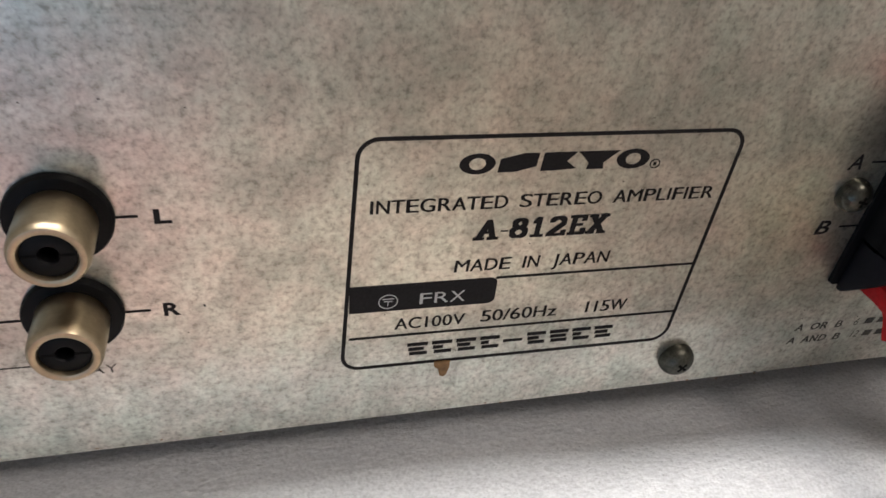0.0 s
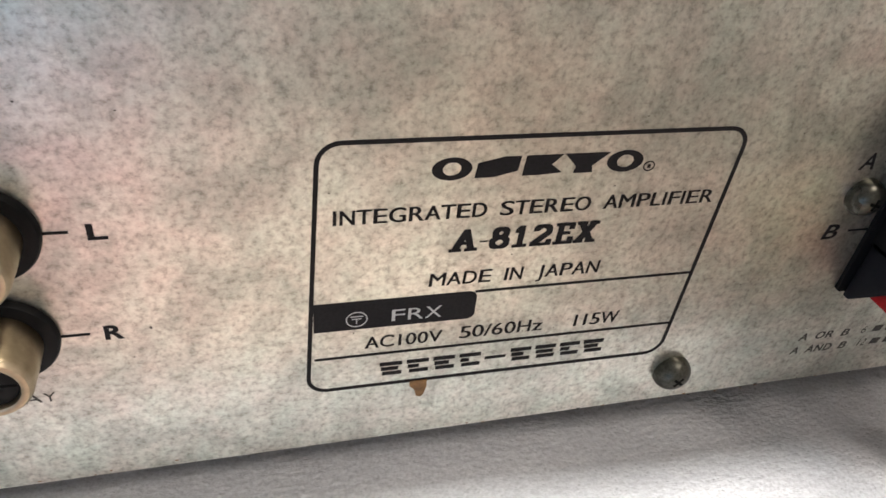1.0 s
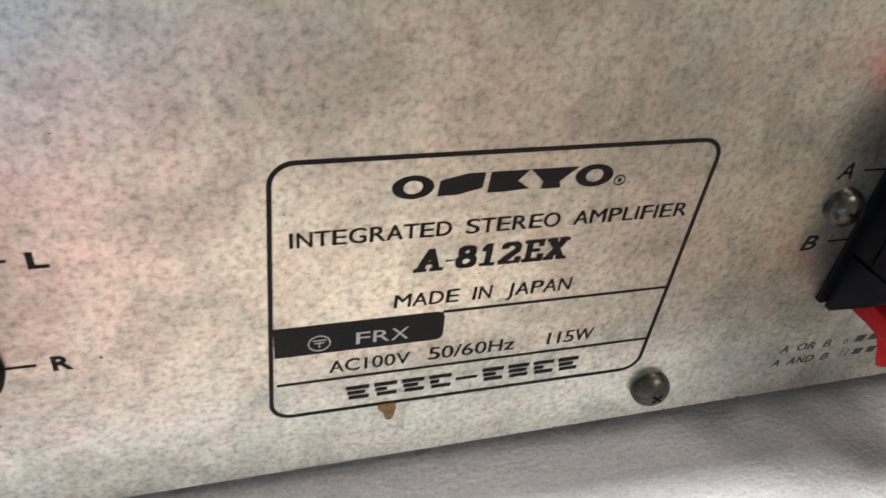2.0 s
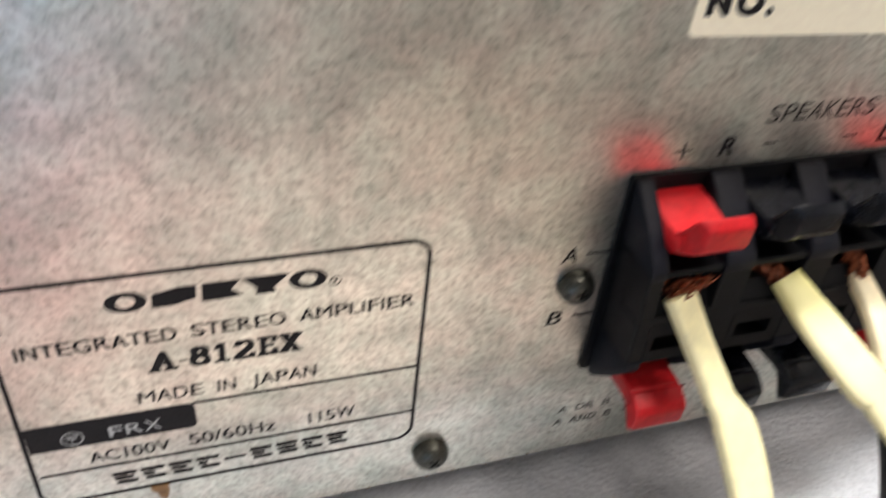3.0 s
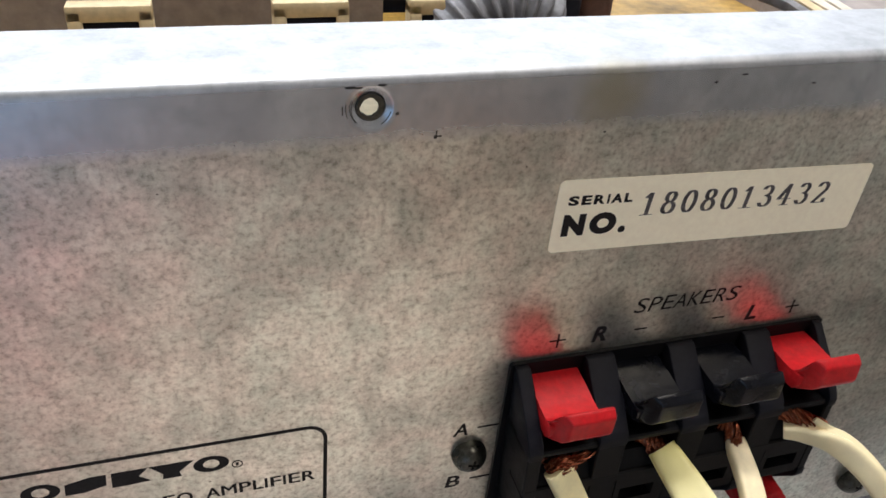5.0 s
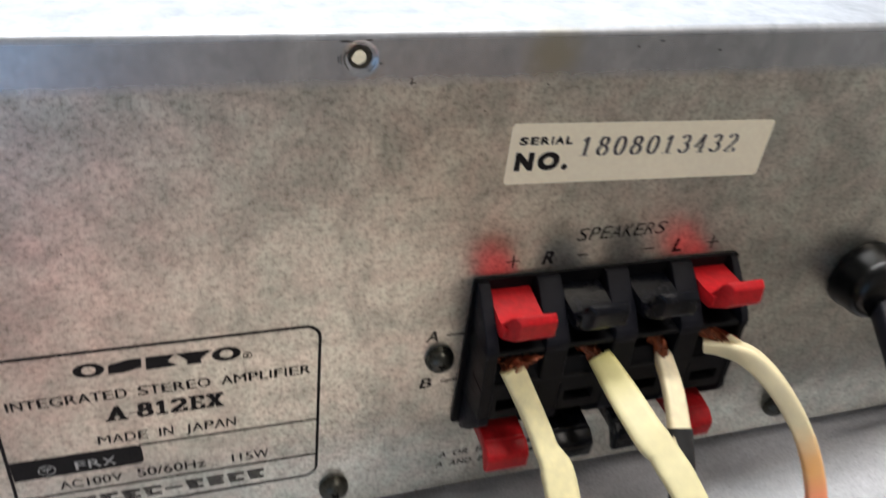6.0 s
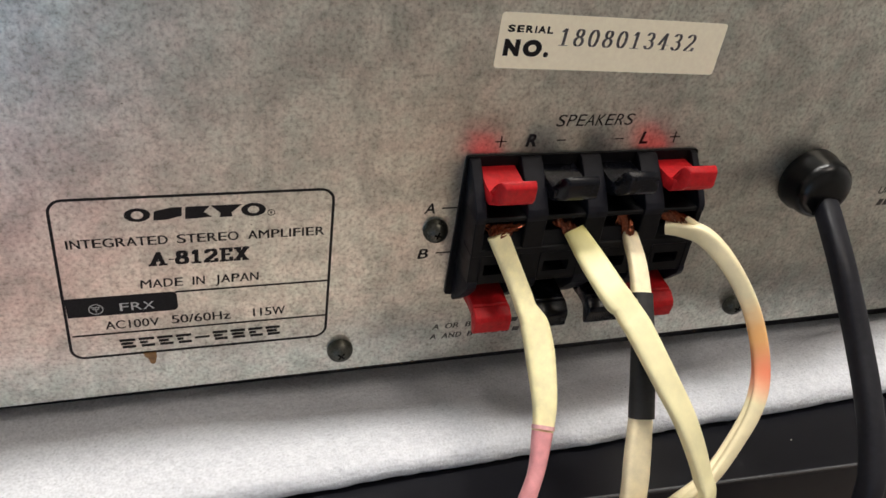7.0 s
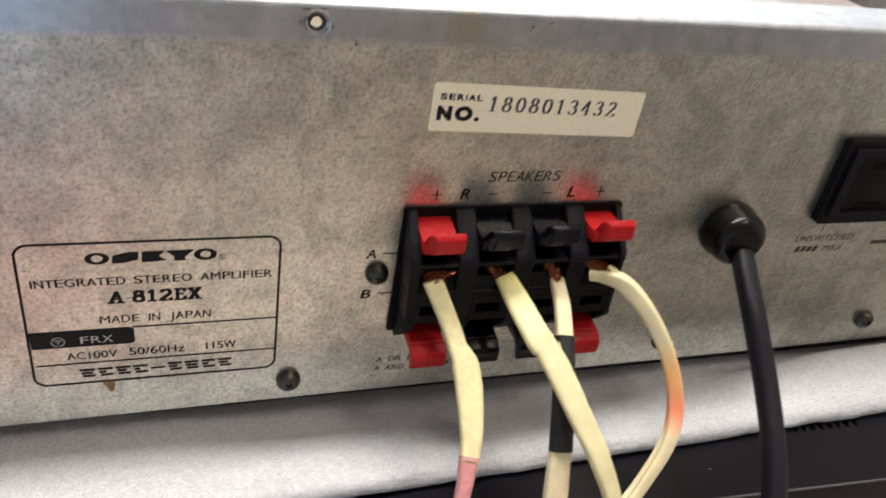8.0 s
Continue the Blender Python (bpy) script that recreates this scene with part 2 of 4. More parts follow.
def solo(name, bm, mat, label, category, kind="", smooth=35):
    return tagged(new(name, mesh_of(name, bm, mat, smooth)), label, category, "", kind)


def box(bm, x0, x1, y0, y1, z0, z1, bevel=0.0, seg=2):
    v = [bm.verts.new((x, y, z)) for x in (x0, x1) for y in (y0, y1) for z in (z0, z1)]
    f = [bm.faces.new([v[i] for i in q]) for q in ((0, 1, 3, 2), (4, 6, 7, 5), (0, 4, 5, 1), (2, 3, 7, 6), (0, 2, 6, 4), (1, 5, 7, 3))]
    if bevel:
        edges = list({e for q in f for e in q.edges})
        bmesh.ops.bevel(bm, geom=edges, offset=bevel, segments=seg, profile=0.5, affect="EDGES")
    return bm


def prism(bm, outline, x0, x1, bevel=0.0, seg=2):
    """A side profile of (y, z) points drawn out along x."""
    a = [bm.verts.new((x0, y, z)) for y, z in outline]
    b = [bm.verts.new((x1, y, z)) for y, z in outline]
    f = [bm.faces.new(a), bm.faces.new(b[::-1])]
    n = len(outline)
    f += [bm.faces.new((a[i], b[i], b[(i + 1) % n], a[(i + 1) % n])) for i in range(n)]
    if bevel:
        edges = list({e for q in f for e in q.edges})
        bmesh.ops.bevel(bm, geom=edges, offset=bevel, segments=seg, profile=0.5, affect="EDGES")
    return bm


def plate(bm, outline, y0, y1):
    """A front outline of (x, z) points with a thickness along y."""
    a = [bm.verts.new((x, y0, z)) for x, z in outline]
    b = [bm.verts.new((x, y1, z)) for x, z in outline]
    n = len(outline)
    bm.faces.new(a), bm.faces.new(b[::-1])
    for i in range(n):
        bm.faces.new((a[i], b[i], b[(i + 1) % n], a[(i + 1) % n]))
    return bm


def lathe(bm, profile, cx, cz, segs=32, axis="y"):
    """A profile of (radius, y) turned round an axis along y through (cx, cz); ends are closed."""
    rings = []
    for r, y in profile:
        if axis == "y":
            rings.append([bm.verts.new((cx + r * math.cos(2 * math.pi * k / segs), y, cz + r * math.sin(2 * math.pi * k / segs))) for k in range(segs)])
        else:
            rings.append([bm.verts.new((cx + r * math.cos(2 * math.pi * k / segs), cz + r * math.sin(2 * math.pi * k / segs), y)) for k in range(segs)])
    for p, q in zip(rings, rings[1:]):
        for k in range(segs):
            bm.faces.new((p[k], p[(k + 1) % segs], q[(k + 1) % segs], q[k]))
    bm.faces.new(rings[0]), bm.faces.new(rings[-1][::-1])
    return bm


def rounded(x0, x1, z0, z1, r, seg=6, corners=(1, 1, 1, 1)):
    """Outline of a rectangle; corners: lower left, lower right, upper right, upper left rounded or not."""
    pts = []
    spots = ((x0 + r, z0 + r, 180), (x1 - r, z0 + r, 270), (x1 - r, z1 - r, 0), (x0 + r, z1 - r, 90))
    sharp = ((x0, z0), (x1, z0), (x1, z1), (x0, z1))
    for (cx, cz, a), s, on in zip(spots, sharp, corners):
        if on:
            pts += [(cx + r * math.cos(radians(a + 90 * k / seg)), cz + r * math.sin(radians(a + 90 * k / seg))) for k in range(seg + 1)]
        else:
            pts.append(s)
    return pts


def ring_plate(bm, outer, inner, y0, y1):
    n = len(outer)
    L = [[bm.verts.new((x, y, z)) for x, z in o] for o in (outer, inner) for y in (y0, y1)]
    for i in range(n):
        j = (i + 1) % n
        for p, q in ((L[0], L[2]), (L[1], L[3]), (L[0], L[1]), (L[2], L[3])):
            bm.faces.new((p[i], p[j], q[j], q[i]))
    return bm


def smooth_path(pts, steps=8):
    """Catmull-Rom through rows of numbers."""
    rows = [np.array(p, float) for p in pts]
    rows = [2 * rows[0] - rows[1]] + rows + [2 * rows[-1] - rows[-2]]
    out = []
    for a, b, c, d in zip(rows, rows[1:], rows[2:], rows[3:]):
        for k in range(steps):
            u = k / steps
            out.append(0.5 * (2 * b + (c - a) * u + (2 * a - 5 * b + 4 * c - d) * u * u + (3 * b - a - 3 * c + d) * u**3))
    return out + [rows[-2]]


def tube(bm, pts, segs=14, side=(1, 0, 0), steps=8, groove=0.0, square=0.75):
    """Rows of x, y, z, width, thickness; the width lies along side. groove: pinch of a twin cord."""
    rows = smooth_path(pts, steps)
    rings = []
    for i, row in enumerate(rows):
        a, b = rows[max(i - 1, 0)], rows[min(i + 1, len(rows) - 1)]
        t = Vector(b[:3] - a[:3]).normalized()
        s = Vector(side)
        s = (s - t * s.dot(t)).normalized()
        n = t.cross(s)
        w, h = row[3] / 2, row[4] / 2
        ring = []
        for k in range(segs):
            q = 2 * math.pi * k / segs
            c, d = math.cos(q), math.sin(q)
            c = math.copysign(abs(c) ** square, c)
            d = math.copysign(abs(d) ** square, d) * (1 - groove * max(0.0, 1 - (abs(c) / 0.4) ** 2))
            ring.append(bm.verts.new(Vector(row[:3]) + s * (w * c) + n * (h * d)))
        rings.append(ring)
    for p, q in zip(rings, rings[1:]):
        for k in range(segs):
            bm.faces.new((p[k], p[(k + 1) % segs], q[(k + 1) % segs], q[k]))
    bm.faces.new(rings[0]), bm.faces.new(rings[-1][::-1])
    return bm


# advance, left and right bearing of a plain sans serif, in ems
METRICS = {
    "A": (0.667, 0.014, 0.014), "B": (0.667, 0.073, 0.04), "C": (0.722, 0.047, 0.04), "D": (0.722, 0.08, 0.05), "E": (0.667, 0.085, 0.05),
    "F": (0.611, 0.085, 0.03), "G": (0.778, 0.045, 0.07), "H": (0.722, 0.077, 0.077), "I": (0.278, 0.10, 0.10), "J": (0.5, 0.017, 0.075),
    "K": (0.667, 0.076, 0.01), "L": (0.556, 0.076, 0.02), "M": (0.833, 0.073, 0.073), "N": (0.722, 0.076, 0.076), "O": (0.778, 0.04, 0.04),
    "P": (0.667, 0.086, 0.04), "R": (0.722, 0.088, 0.04), "S": (0.667, 0.05, 0.05), "T": (0.611, 0.015, 0.015), "U": (0.722, 0.08, 0.08),
    "V": (0.667, 0.02, 0.02), "W": (0.944, 0.016, 0.016), "X": (0.667, 0.02, 0.02), "z": (0.5, 0.03, 0.03), "1": (0.5, 0.11, 0.16),
    "/": (0.30, 0.0, 0.0), ".": (0.278, 0.09, 0.09), " ": (0.278, 0.0, 0.0),
}


def lettering(name, body, x0, x1, z0, z1, mat, parent, bold=0.0, shear=0.0, y=-0.004, turn=None, label="", heavy=0.0):
    """Printed characters set in even widths that fill the given rectangle of the panel's face."""
    cells = [METRICS.get(ch, (0.556, 0.04, 0.04)) for ch in body]
    start, end = cells[0][1], sum(c[0] for c in cells) - cells[-1][2]
    grow = (x1 - x0 - shear * (z1 - z0)) / (end - start)
    both, pen, cap = bmesh.new(), -start, 0.0
    for ch, (adv, lsb, rsb) in zip("H" + body, [(0.0, 0.0, 0.0)] + cells):
        if ch != " ":
            cu = bpy.data.curves.new("t", "FONT")
            cu.body, cu.offset, cu.resolution_u = ch, bold, 4
            tmp = new("t", cu)
            bpy.context.view_layer.update()
            me = bpy.data.meshes.new_from_object(tmp.evaluated_get(bpy.context.evaluated_depsgraph_get()))
            bpy.data.objects.remove(tmp)
            co = np.array([v.co[:2] for v in me.vertices])
            lo, hi = co.min(0), co.max(0)
            if not cap:  # the first character only gives the height of the capitals
                cap, base = hi[1] - lo[1], lo[1]
                continue
            for v in me.vertices:
                u, w = (v.co.x - lo[0]) / (hi[0] - lo[0]), (v.co.y - base) / cap
                if ch in "I1J.":  # narrow characters keep their own width
                    x = x0 + grow * (pen + adv / 2) + (u - 0.5) * (hi[0] - lo[0]) / cap * (z1 - z0)
                else:
                    x = x0 + grow * (pen + lsb + u * (adv - lsb - rsb))
                x += shear * w * (z1 - z0)
                v.co = (x, y, z0 + w * (z1 - z0))
            both.from_mesh(me)
            if heavy:  # a second, slightly shifted impression makes the strokes heavier
                me.transform(Matrix.Translation((heavy, -0.001, 0)))
                both.from_mesh(me)
            bpy.data.meshes.remove(me)
        pen += adv
    if turn:
        both.transform(turn)
    return part(name, both, mat, parent, label, 0)


def arc(cx, cz, rx, rz, a0, a1, n=14):
    return [(cx + rx * math.cos(radians(a)), cz + rz * math.sin(radians(a))) for a in np.linspace(a0, a1, n)]


GLYPHS = {
    "0": [arc(0.5, 0.5, 0.45, 0.5, 90, 450, 26)],
    "1": [[(0.5, 0), (0.5, 1), (0.2, 0.80)], [(0.15, 0), (0.85, 0)]],
    "2": [arc(0.5, 0.74, 0.40, 0.26, 165, -35) + [(0.05, 0.03)], [(0.05, 0.0), (0.95, 0.0), (0.97, 0.18)]],
    "3": [arc(0.45, 0.76, 0.36, 0.24, 160, -90), arc(0.45, 0.27, 0.44, 0.27, 90, -160)],
    "4": [[(0.68, 0), (0.68, 1), (0.02, 0.30), (0.98, 0.30)], [(0.45, 0), (0.92, 0)]],
    "8": [arc(0.5, 0.77, 0.34, 0.23, 90, 450, 22), arc(0.5, 0.27, 0.44, 0.27, 90, 450, 22)],
    "A": [[(0.08, 0), (0.55, 1), (0.88, 0)], [(0.25, 0.36), (0.74, 0.36)], [(-0.06, 0), (0.26, 0)], [(0.70, 0), (1.04, 0)]],
    "E": [[(0.22, 0), (0.22, 1)], [(0.04, 1), (0.92, 1), (0.92, 0.80)], [(0.22, 0.52), (0.70, 0.52)], [(0.04, 0), (0.95, 0), (0.97, 0.22)]],
    "X": [[(0.12, 0), (0.88, 1)], [(0.14, 1), (0.86, 0)], [(0.0, 0), (0.26, 0)], [(0.72, 0), (1.0, 0)], [(0.0, 1), (0.28, 1)], [(0.74, 1), (1.0, 1)]],
}


def inked(name, ch, x0, x1, z0, z1, nib, slant, mat, parent, y=-0.004, turn=None):
    """A character written with a broad nib: heavy uprights, thin or slab cross strokes."""
    bm = bmesh.new()
    for k, stroke in enumerate(GLYPHS[ch]):
        pts = [(x0 + u * (x1 - x0) + slant * v, z0 + v * (z1 - z0)) for u, v in stroke]
        for i, (a, b) in enumerate(zip(pts, pts[1:])):
            hull = sorted({(round(p[0] + s * nib[0] / 2, 5), round(p[1] + q * nib[1] / 2, 5)) for p in (a, b) for s in (-1, 1) for q in (-1, 1)})
            chain = []
            for seq in (hull, hull[::-1]):
                side = []
                for p in seq:
                    while len(side) > 1 and (side[-1][0] - side[-2][0]) * (p[1] - side[-2][1]) - (side[-1][1] - side[-2][1]) * (p[0] - side[-2][0]) <= 0:
                        side.pop()
                    side.append(p)
                chain += side[:-1]
            yy = y - 0.00004 * (i + 30 * k)
            bm.faces.new([bm.verts.new((px, yy, pz)) for px, pz in chain])
    if turn:
        bm.transform(turn)
    return part(name, bm, mat, parent, "", 0)


def bar(name, x0, x1, z0, z1, mat, parent, y0=-0.005, y1=-0.001, slant=0.0, label=""):
    bm = bmesh.new()
    plate(bm, [(x0, z0), (x1, z0), (x1 + slant, z1), (x0 + slant, z1)], y0, y1)
    return part(name, bm, mat, parent, label, 0)


# ---- room ----
def slab(name, x0, x1, y0, y1, z0, z1, mat, label, category):
    return solo(name, box(bmesh.new(), x0, x1, y0, y1, z0, z1), mat, label, category, "structure", 0)


slab("floor", -170, 190, -230, 100, -80, -75, FLOORWOOD, "brown wooden floor of the room", "floor")
slab("ceiling", -170, 190, -230, 100, 165, 170, CEIL, "white painted ceiling", "ceiling")
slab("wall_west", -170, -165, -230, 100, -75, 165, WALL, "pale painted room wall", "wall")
# unseen east side, coloured lighter to brighten the panel's upper right
slab("wall_east", 185, 190, -230, 100, -75, 165, BRIGHTENED_WALL, "unseen room wall, lightened to brighten its reflection in the panel", "wall")
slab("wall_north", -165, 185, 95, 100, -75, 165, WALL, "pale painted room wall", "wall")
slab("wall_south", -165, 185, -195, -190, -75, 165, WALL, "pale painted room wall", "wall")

# unseen pad, added only to reflect pink in the left of the panel
bm = box(bmesh.new(), -28, 28, -30, 30, 0, 7, 2.8, 4)
for v in bm.verts:
    v.co.z += 1.2 * math.cos(v.co.x / 16) * math.cos(v.co.y / 18) if v.co.z > 3.5 else 0
cushion = solo("pink_reflector", bm, simple("pink_reflector_cloth", (0.88, 0.50, 0.48), 0.85, 0, 500, 0.12, 0.2), "unseen pink pad added on the floor to tint the panel's reflection", "cushion", "", 60)
cushion.location = Vector((-43, -121, -75)) * S
# unseen brown block, added for the orange-brown patch mirrored in the panel
brown_reflector = thing("brown_reflector_box", "unseen brown box added on the floor to tint the panel's reflection", "box", (57, -140, -75))
brown_reflector.rotation_euler = (0, 0, 0.3)
REFLECTOR_BROWN = simple("brown_reflector_board", (0.62, 0.36, 0.20), 0.75, 0, 200, 0.12, 0.1)
part("box_body", box(bmesh.new(), -17, 17, -13, 13, 0, 12, 0.3), REFLECTOR_BROWN, brown_reflector)
for s in (-1, 1):
    part("box_flap", box(bmesh.new(), -17, 17, min(0.1 * s, 13 * s), max(0.1 * s, 13 * s), 12.02, 12.3, 0.1), REFLECTOR_BROWN, brown_reflector)

# ---- shelf, lower component and foam ----
shelf = thing("shelf", "dark brown wooden shelf under the black component", "shelf", (0, 0, 0))
part("shelf_board", box(bmesh.new(), -45, 60, -9, 40, -16, -13.4, 0.2), WOOD, shelf)
for x in (-42, 55):
    for y in (-6, 36):
        part("leg", box(bmesh.new(), x - 2, x + 2, y - 2, y + 2, -75, -16, 0.2), WOOD, shelf)

SKEW = -math.atan(0.042)
lower = thing("black_component", "black painted steel audio component under the foam sheet", "audio component", (0, -3.04, 0))
lower.rotation_euler = (0, 0, SKEW)
part("casing", box(bmesh.new(), -19, 25.5, 0.0, 34, -12.6, -1.11, 0.12), BLACKPAINT, lower)
VX0, VX1, VY0, VY1 = 19.3, 21.7, 1.84, 4.2
bm = bmesh.new()
ring_plate(bm, [(-19, -0.03), (25.5, -0.03), (25.5, 34), (-19, 34)], [(VX0, VY0), (VX1, VY0), (VX1, VY1), (VX0, VY1)], -1.12, -0.96)
for v in bm.verts:  # laid flat
    v.co.y, v.co.z = v.co.z, v.co.y
part("cover_panel", bm, BLACKPAINT, lower, "", 0)
# the edge's highlight is painted in with a lighter grey
part("cover_edge", tube(bmesh.new(), [(-19, -0.03, -0.99, 0.065, 0.065), (25.5, -0.03, -0.99, 0.065, 0.065)], 16, (0, 1, 0), 4), simple("edge_highlight_paint", (0.09, 0.09, 0.095), 0.35), lower, "folded edge of the cover")
n = 8
for k in range(n):
    x = VX0 + 0.04 + k * (VX1 - VX0) / n
    part("vent_slat", box(bmesh.new(), x, x + 0.17, VY0 - 0.01, VY1 + 0.01, -1.10, -0.97, 0.02), BLACKPAINT, lower)
part("paint_chip", box(bmesh.new(), 16.15, 16.19, 0.87, 0.90, -0.965, -0.952, 0.005, 1), WHITEWIRE, lower, "tiny white paint chip", 0)
for x in (-16, 22):
    for y in (3, 30):
        part("foot", lathe(bmesh.new(), [(1.1, -13.4), (1.2, -12.6)], x, y, 20, "z"), RUBBER, lower)


def ease(u):
    u = min(1.0, max(0.0, u))
    return u * u * (3 - 2 * u)


def foam_sheet():
    bm = bmesh.new()
    xs = np.arange(-24, 27.01, 0.16)
    prof = [(0.50, -0.945), (0.12, -0.94), (0.02, -0.88), (-0.02, -0.78), (0.0, -0.66), (0.06, -0.54), (0.17, -0.45), (0.33, -0.41)]
    prof += [(0.33 + 0.16 * k, -0.4) for k in range(1, 26)] + [(5 + k * 2.0, -0.4) for k in range(12)]
    rows = []
    for x in xs:
        col = []
        for k, (y, z) in enumerate(prof):
            w = 0.05 * noise.noise((x * 1.6, y * 3, z * 3)) + 0.05 * noise.noise((x * 0.35, 7, 0)) + 0.03 * noise.noise((x * 5, y * 6, z * 6))
            dz = 0.012 * noise.noise((x * 0.9, y * 0.9, 3)) + 0.008 * noise.noise((x * 3.5, y * 3.5, 9)) + 0.008 * noise.noise((x * 9, y * 9, 1))
            # towards its far end the sheet is pushed up against the foot of the panel
            wy = y - 2.44 + 0.026 * x
            dz += 0.80 * ease((x - 17.0) / 5.0) * ease((wy + 1.9) / 1.6) * (1 - ease((wy + 0.22) / 0.36))
            # a shallow dip shaped in along the panel, to make the sheet darker there
            dz -= 0.30 * ease((x - 1.5) / 4.5) * (1 - ease((x - 13.0) / 4.0)) * ease((wy + 1.35) / 1.25)
            col.append(bm.verts.new((x, y + (w if k < 9 else w * 0.3), z + (dz if k > 1 else 0))))
        rows.append(col)
    for a, b in zip(rows, rows[1:]):
        for i in range(len(prof) - 1):
            bm.faces.new((a[i], a[i + 1], b[i + 1], b[i]))
    low = [[bm.verts.new((c[j].co.x, c[j].co.y, -0.95)) for j in (0, -1)] for c in (rows[0], rows[-1])]
    bm.faces.new((low[0][0], low[0][1], low[1][1], low[1][0]))
    ob = solo("foam_sheet", bm, FOAM, "white packing foam sheet on the black component", "foam sheet", "", 60)
    ob.location, ob.rotation_euler = Vector((0, -2.44, 0)) * S, (0, 0, math.atan(0.026))
    return ob


foam_sheet()

# ---- amplifier ----
X0, X1, ZB, ZT = -17.0, 26.5, 0.335, 10.07
HX, HZ = 5.735, 9.69
amp = thing("amplifier", "opened stereo amplifier with oxidised zinc rear panel", "amplifier")


def rear_sheet():
    """Rear panel and its folded top lip in one sheet, with the pierced and dimpled hole for a lid screw."""
    bm = bmesh.new()
    h, top, n = 0.34, 9.96, 40
    rings = []
    for r, y in ((0.118, 0.10), (0.120, 0.075), (0.135, 0.055), (0.18, 0.035), (0.225, 0.004), (0.25, -0.004), (0.30, 0.0)):
        rings.append([bm.verts.new((HX + r * math.cos(2 * math.pi * k / n), y, HZ + r * math.sin(2 * math.pi * k / n))) for k in range(n)])
    sq = []
    for k in range(n):
        c, s = math.cos(2 * math.pi * k / n), math.sin(2 * math.pi * k / n)
        d = h / max(abs(c), abs(s))
        sq.append(bm.verts.new((HX + c * d, 0, HZ + min(s * d, top - HZ))))
    rings.append(sq)
    for p, q in zip(rings, rings[1:]):
        for k in range(n):
            bm.faces.new((p[k], p[(k + 1) % n], q[(k + 1) % n], q[k]))

    def quad(x0, x1, z0, z1, y):
        bm.faces.new([bm.verts.new(p) for p in ((x0, y, z0), (x1, y, z0), (x1, y, z1), (x0, y, z1))])

    low0, low1 = ZB + 0.0065 * X0, ZB + 0.0065 * X1  # the lower edge runs slightly uphill
    for y in (0.0, 0.1):
        bm.faces.new([bm.verts.new(p) for p in ((X0, y, low0), (X1, y, low1), (X1, y, HZ - h), (X0, y, HZ - h))])
        quad(X0, HX - h, HZ - h, top, y)
        quad(HX + h, X1, HZ - h, top, y)
    bm.faces.new([bm.verts.new(p) for p in ((X0, 0, low0), (X1, 0, low1), (X1, 0.1, low1), (X0, 0.1, low0))])
    arc = [(0.12 - 0.12 * math.cos(a), top + 0.11 * math.sin(a)) for a in np.linspace(0, math.pi / 2, 7)] + [(1.72, ZT), (1.72, ZT - 0.1), (0.12, ZT - 0.1)]
    a, b = ([bm.verts.new((x, y, z)) for y, z in arc] for x in (X0, X1))
    for i in range(len(arc) - 1):
        bm.faces.new((a[i], b[i], b[i + 1], a[i + 1]))
    return bm


panel = part("rear_panel", rear_sheet(), ZINC, amp, "mottled zinc-plated steel rear panel with folded top lip")
part("base_plate", box(bmesh.new(), X0, X1, 0.11, 32, 0.52, 0.64), STEEL, amp)
# black block added to stand for the shade in the gap below the panel
part("gap_shade_block", box(bmesh.new(), X0 + 0.3, X1 - 0.3, 0.66, 31, -0.372, 0.518, 0.03), BLACKPAINT, amp)
part("side_plate", box(bmesh.new(), X0, X0 + 0.12, 0.1, 32, 0.42, 9.9), STEEL, amp)
part("side_plate", box(bmesh.new(), X1 - 0.12, X1, 0.1, 32, 0.42, 9.9), STEEL, amp)
part("front_plate", box(bmesh.new(), X0, X1, 32, 32.4, 0.3, 10.4), BLACKPAINT, amp)
for x in (-14, 23):
    for y in (4, 29):
        part("foot", lathe(bmesh.new(), [(1.0, -0.40), (1.2, -0.36)], x, y, 24, "z"), RUBBER, amp)

# printed name field
Y = -0.004
bm = bmesh.new()
lean = lambda pts: [(x + 0.033 * (z - 3.3), z) for x, z in pts]
ring_plate(bm, lean(rounded(-0.02, 5.115, 1.40, 5.145, 0.28)), lean(rounded(0.035, 5.06, 1.455, 5.09, 0.225)), -0.005, -0.001)
part("name_field_border", bm, INK, amp, "black printed rounded border line", 0)
bar("ruled_line", 2.03, 5.05, 2.905, 2.945, INK, amp)
bar("ruled_line", 0.03, 5.05, 1.985, 2.025, INK, amp)
bm = bmesh.new()
plate(bm, rounded(0.02, 2.06, 2.475, 2.935, 0.10, 5, (0, 1, 1, 0)), -0.005, -0.001)
black_bar = part("black_field", bm, INK, amp, "black printed field with white characters", 0)
lettering("white_lettering", "FRX", 0.98, 1.62, 2.56, 2.75, WHITE_INK, black_bar, 0.0, 0, -0.008)
bm = bmesh.new()
c = [(0.545 + 0.135 * math.cos(a), 2.645 + 0.125 * math.sin(a)) for a in np.linspace(0, 2 * math.pi, 28, endpoint=False)]
d = [(0.545 + 0.120 * math.cos(a), 2.645 + 0.110 * math.sin(a)) for a in np.linspace(0, 2 * math.pi, 28, endpoint=False)]
ring_plate(bm, c, d, -0.009, -0.006)
for q in ((0.465, 0.625, 2.685, 2.700), (0.485, 0.605, 2.645, 2.660), (0.538, 0.552, 2.575, 2.645)):
    box(bm, q[0], q[1], -0.009, -0.006, q[2], q[3])
part("round_mark", bm, WHITE_INK, black_bar, "", 0)

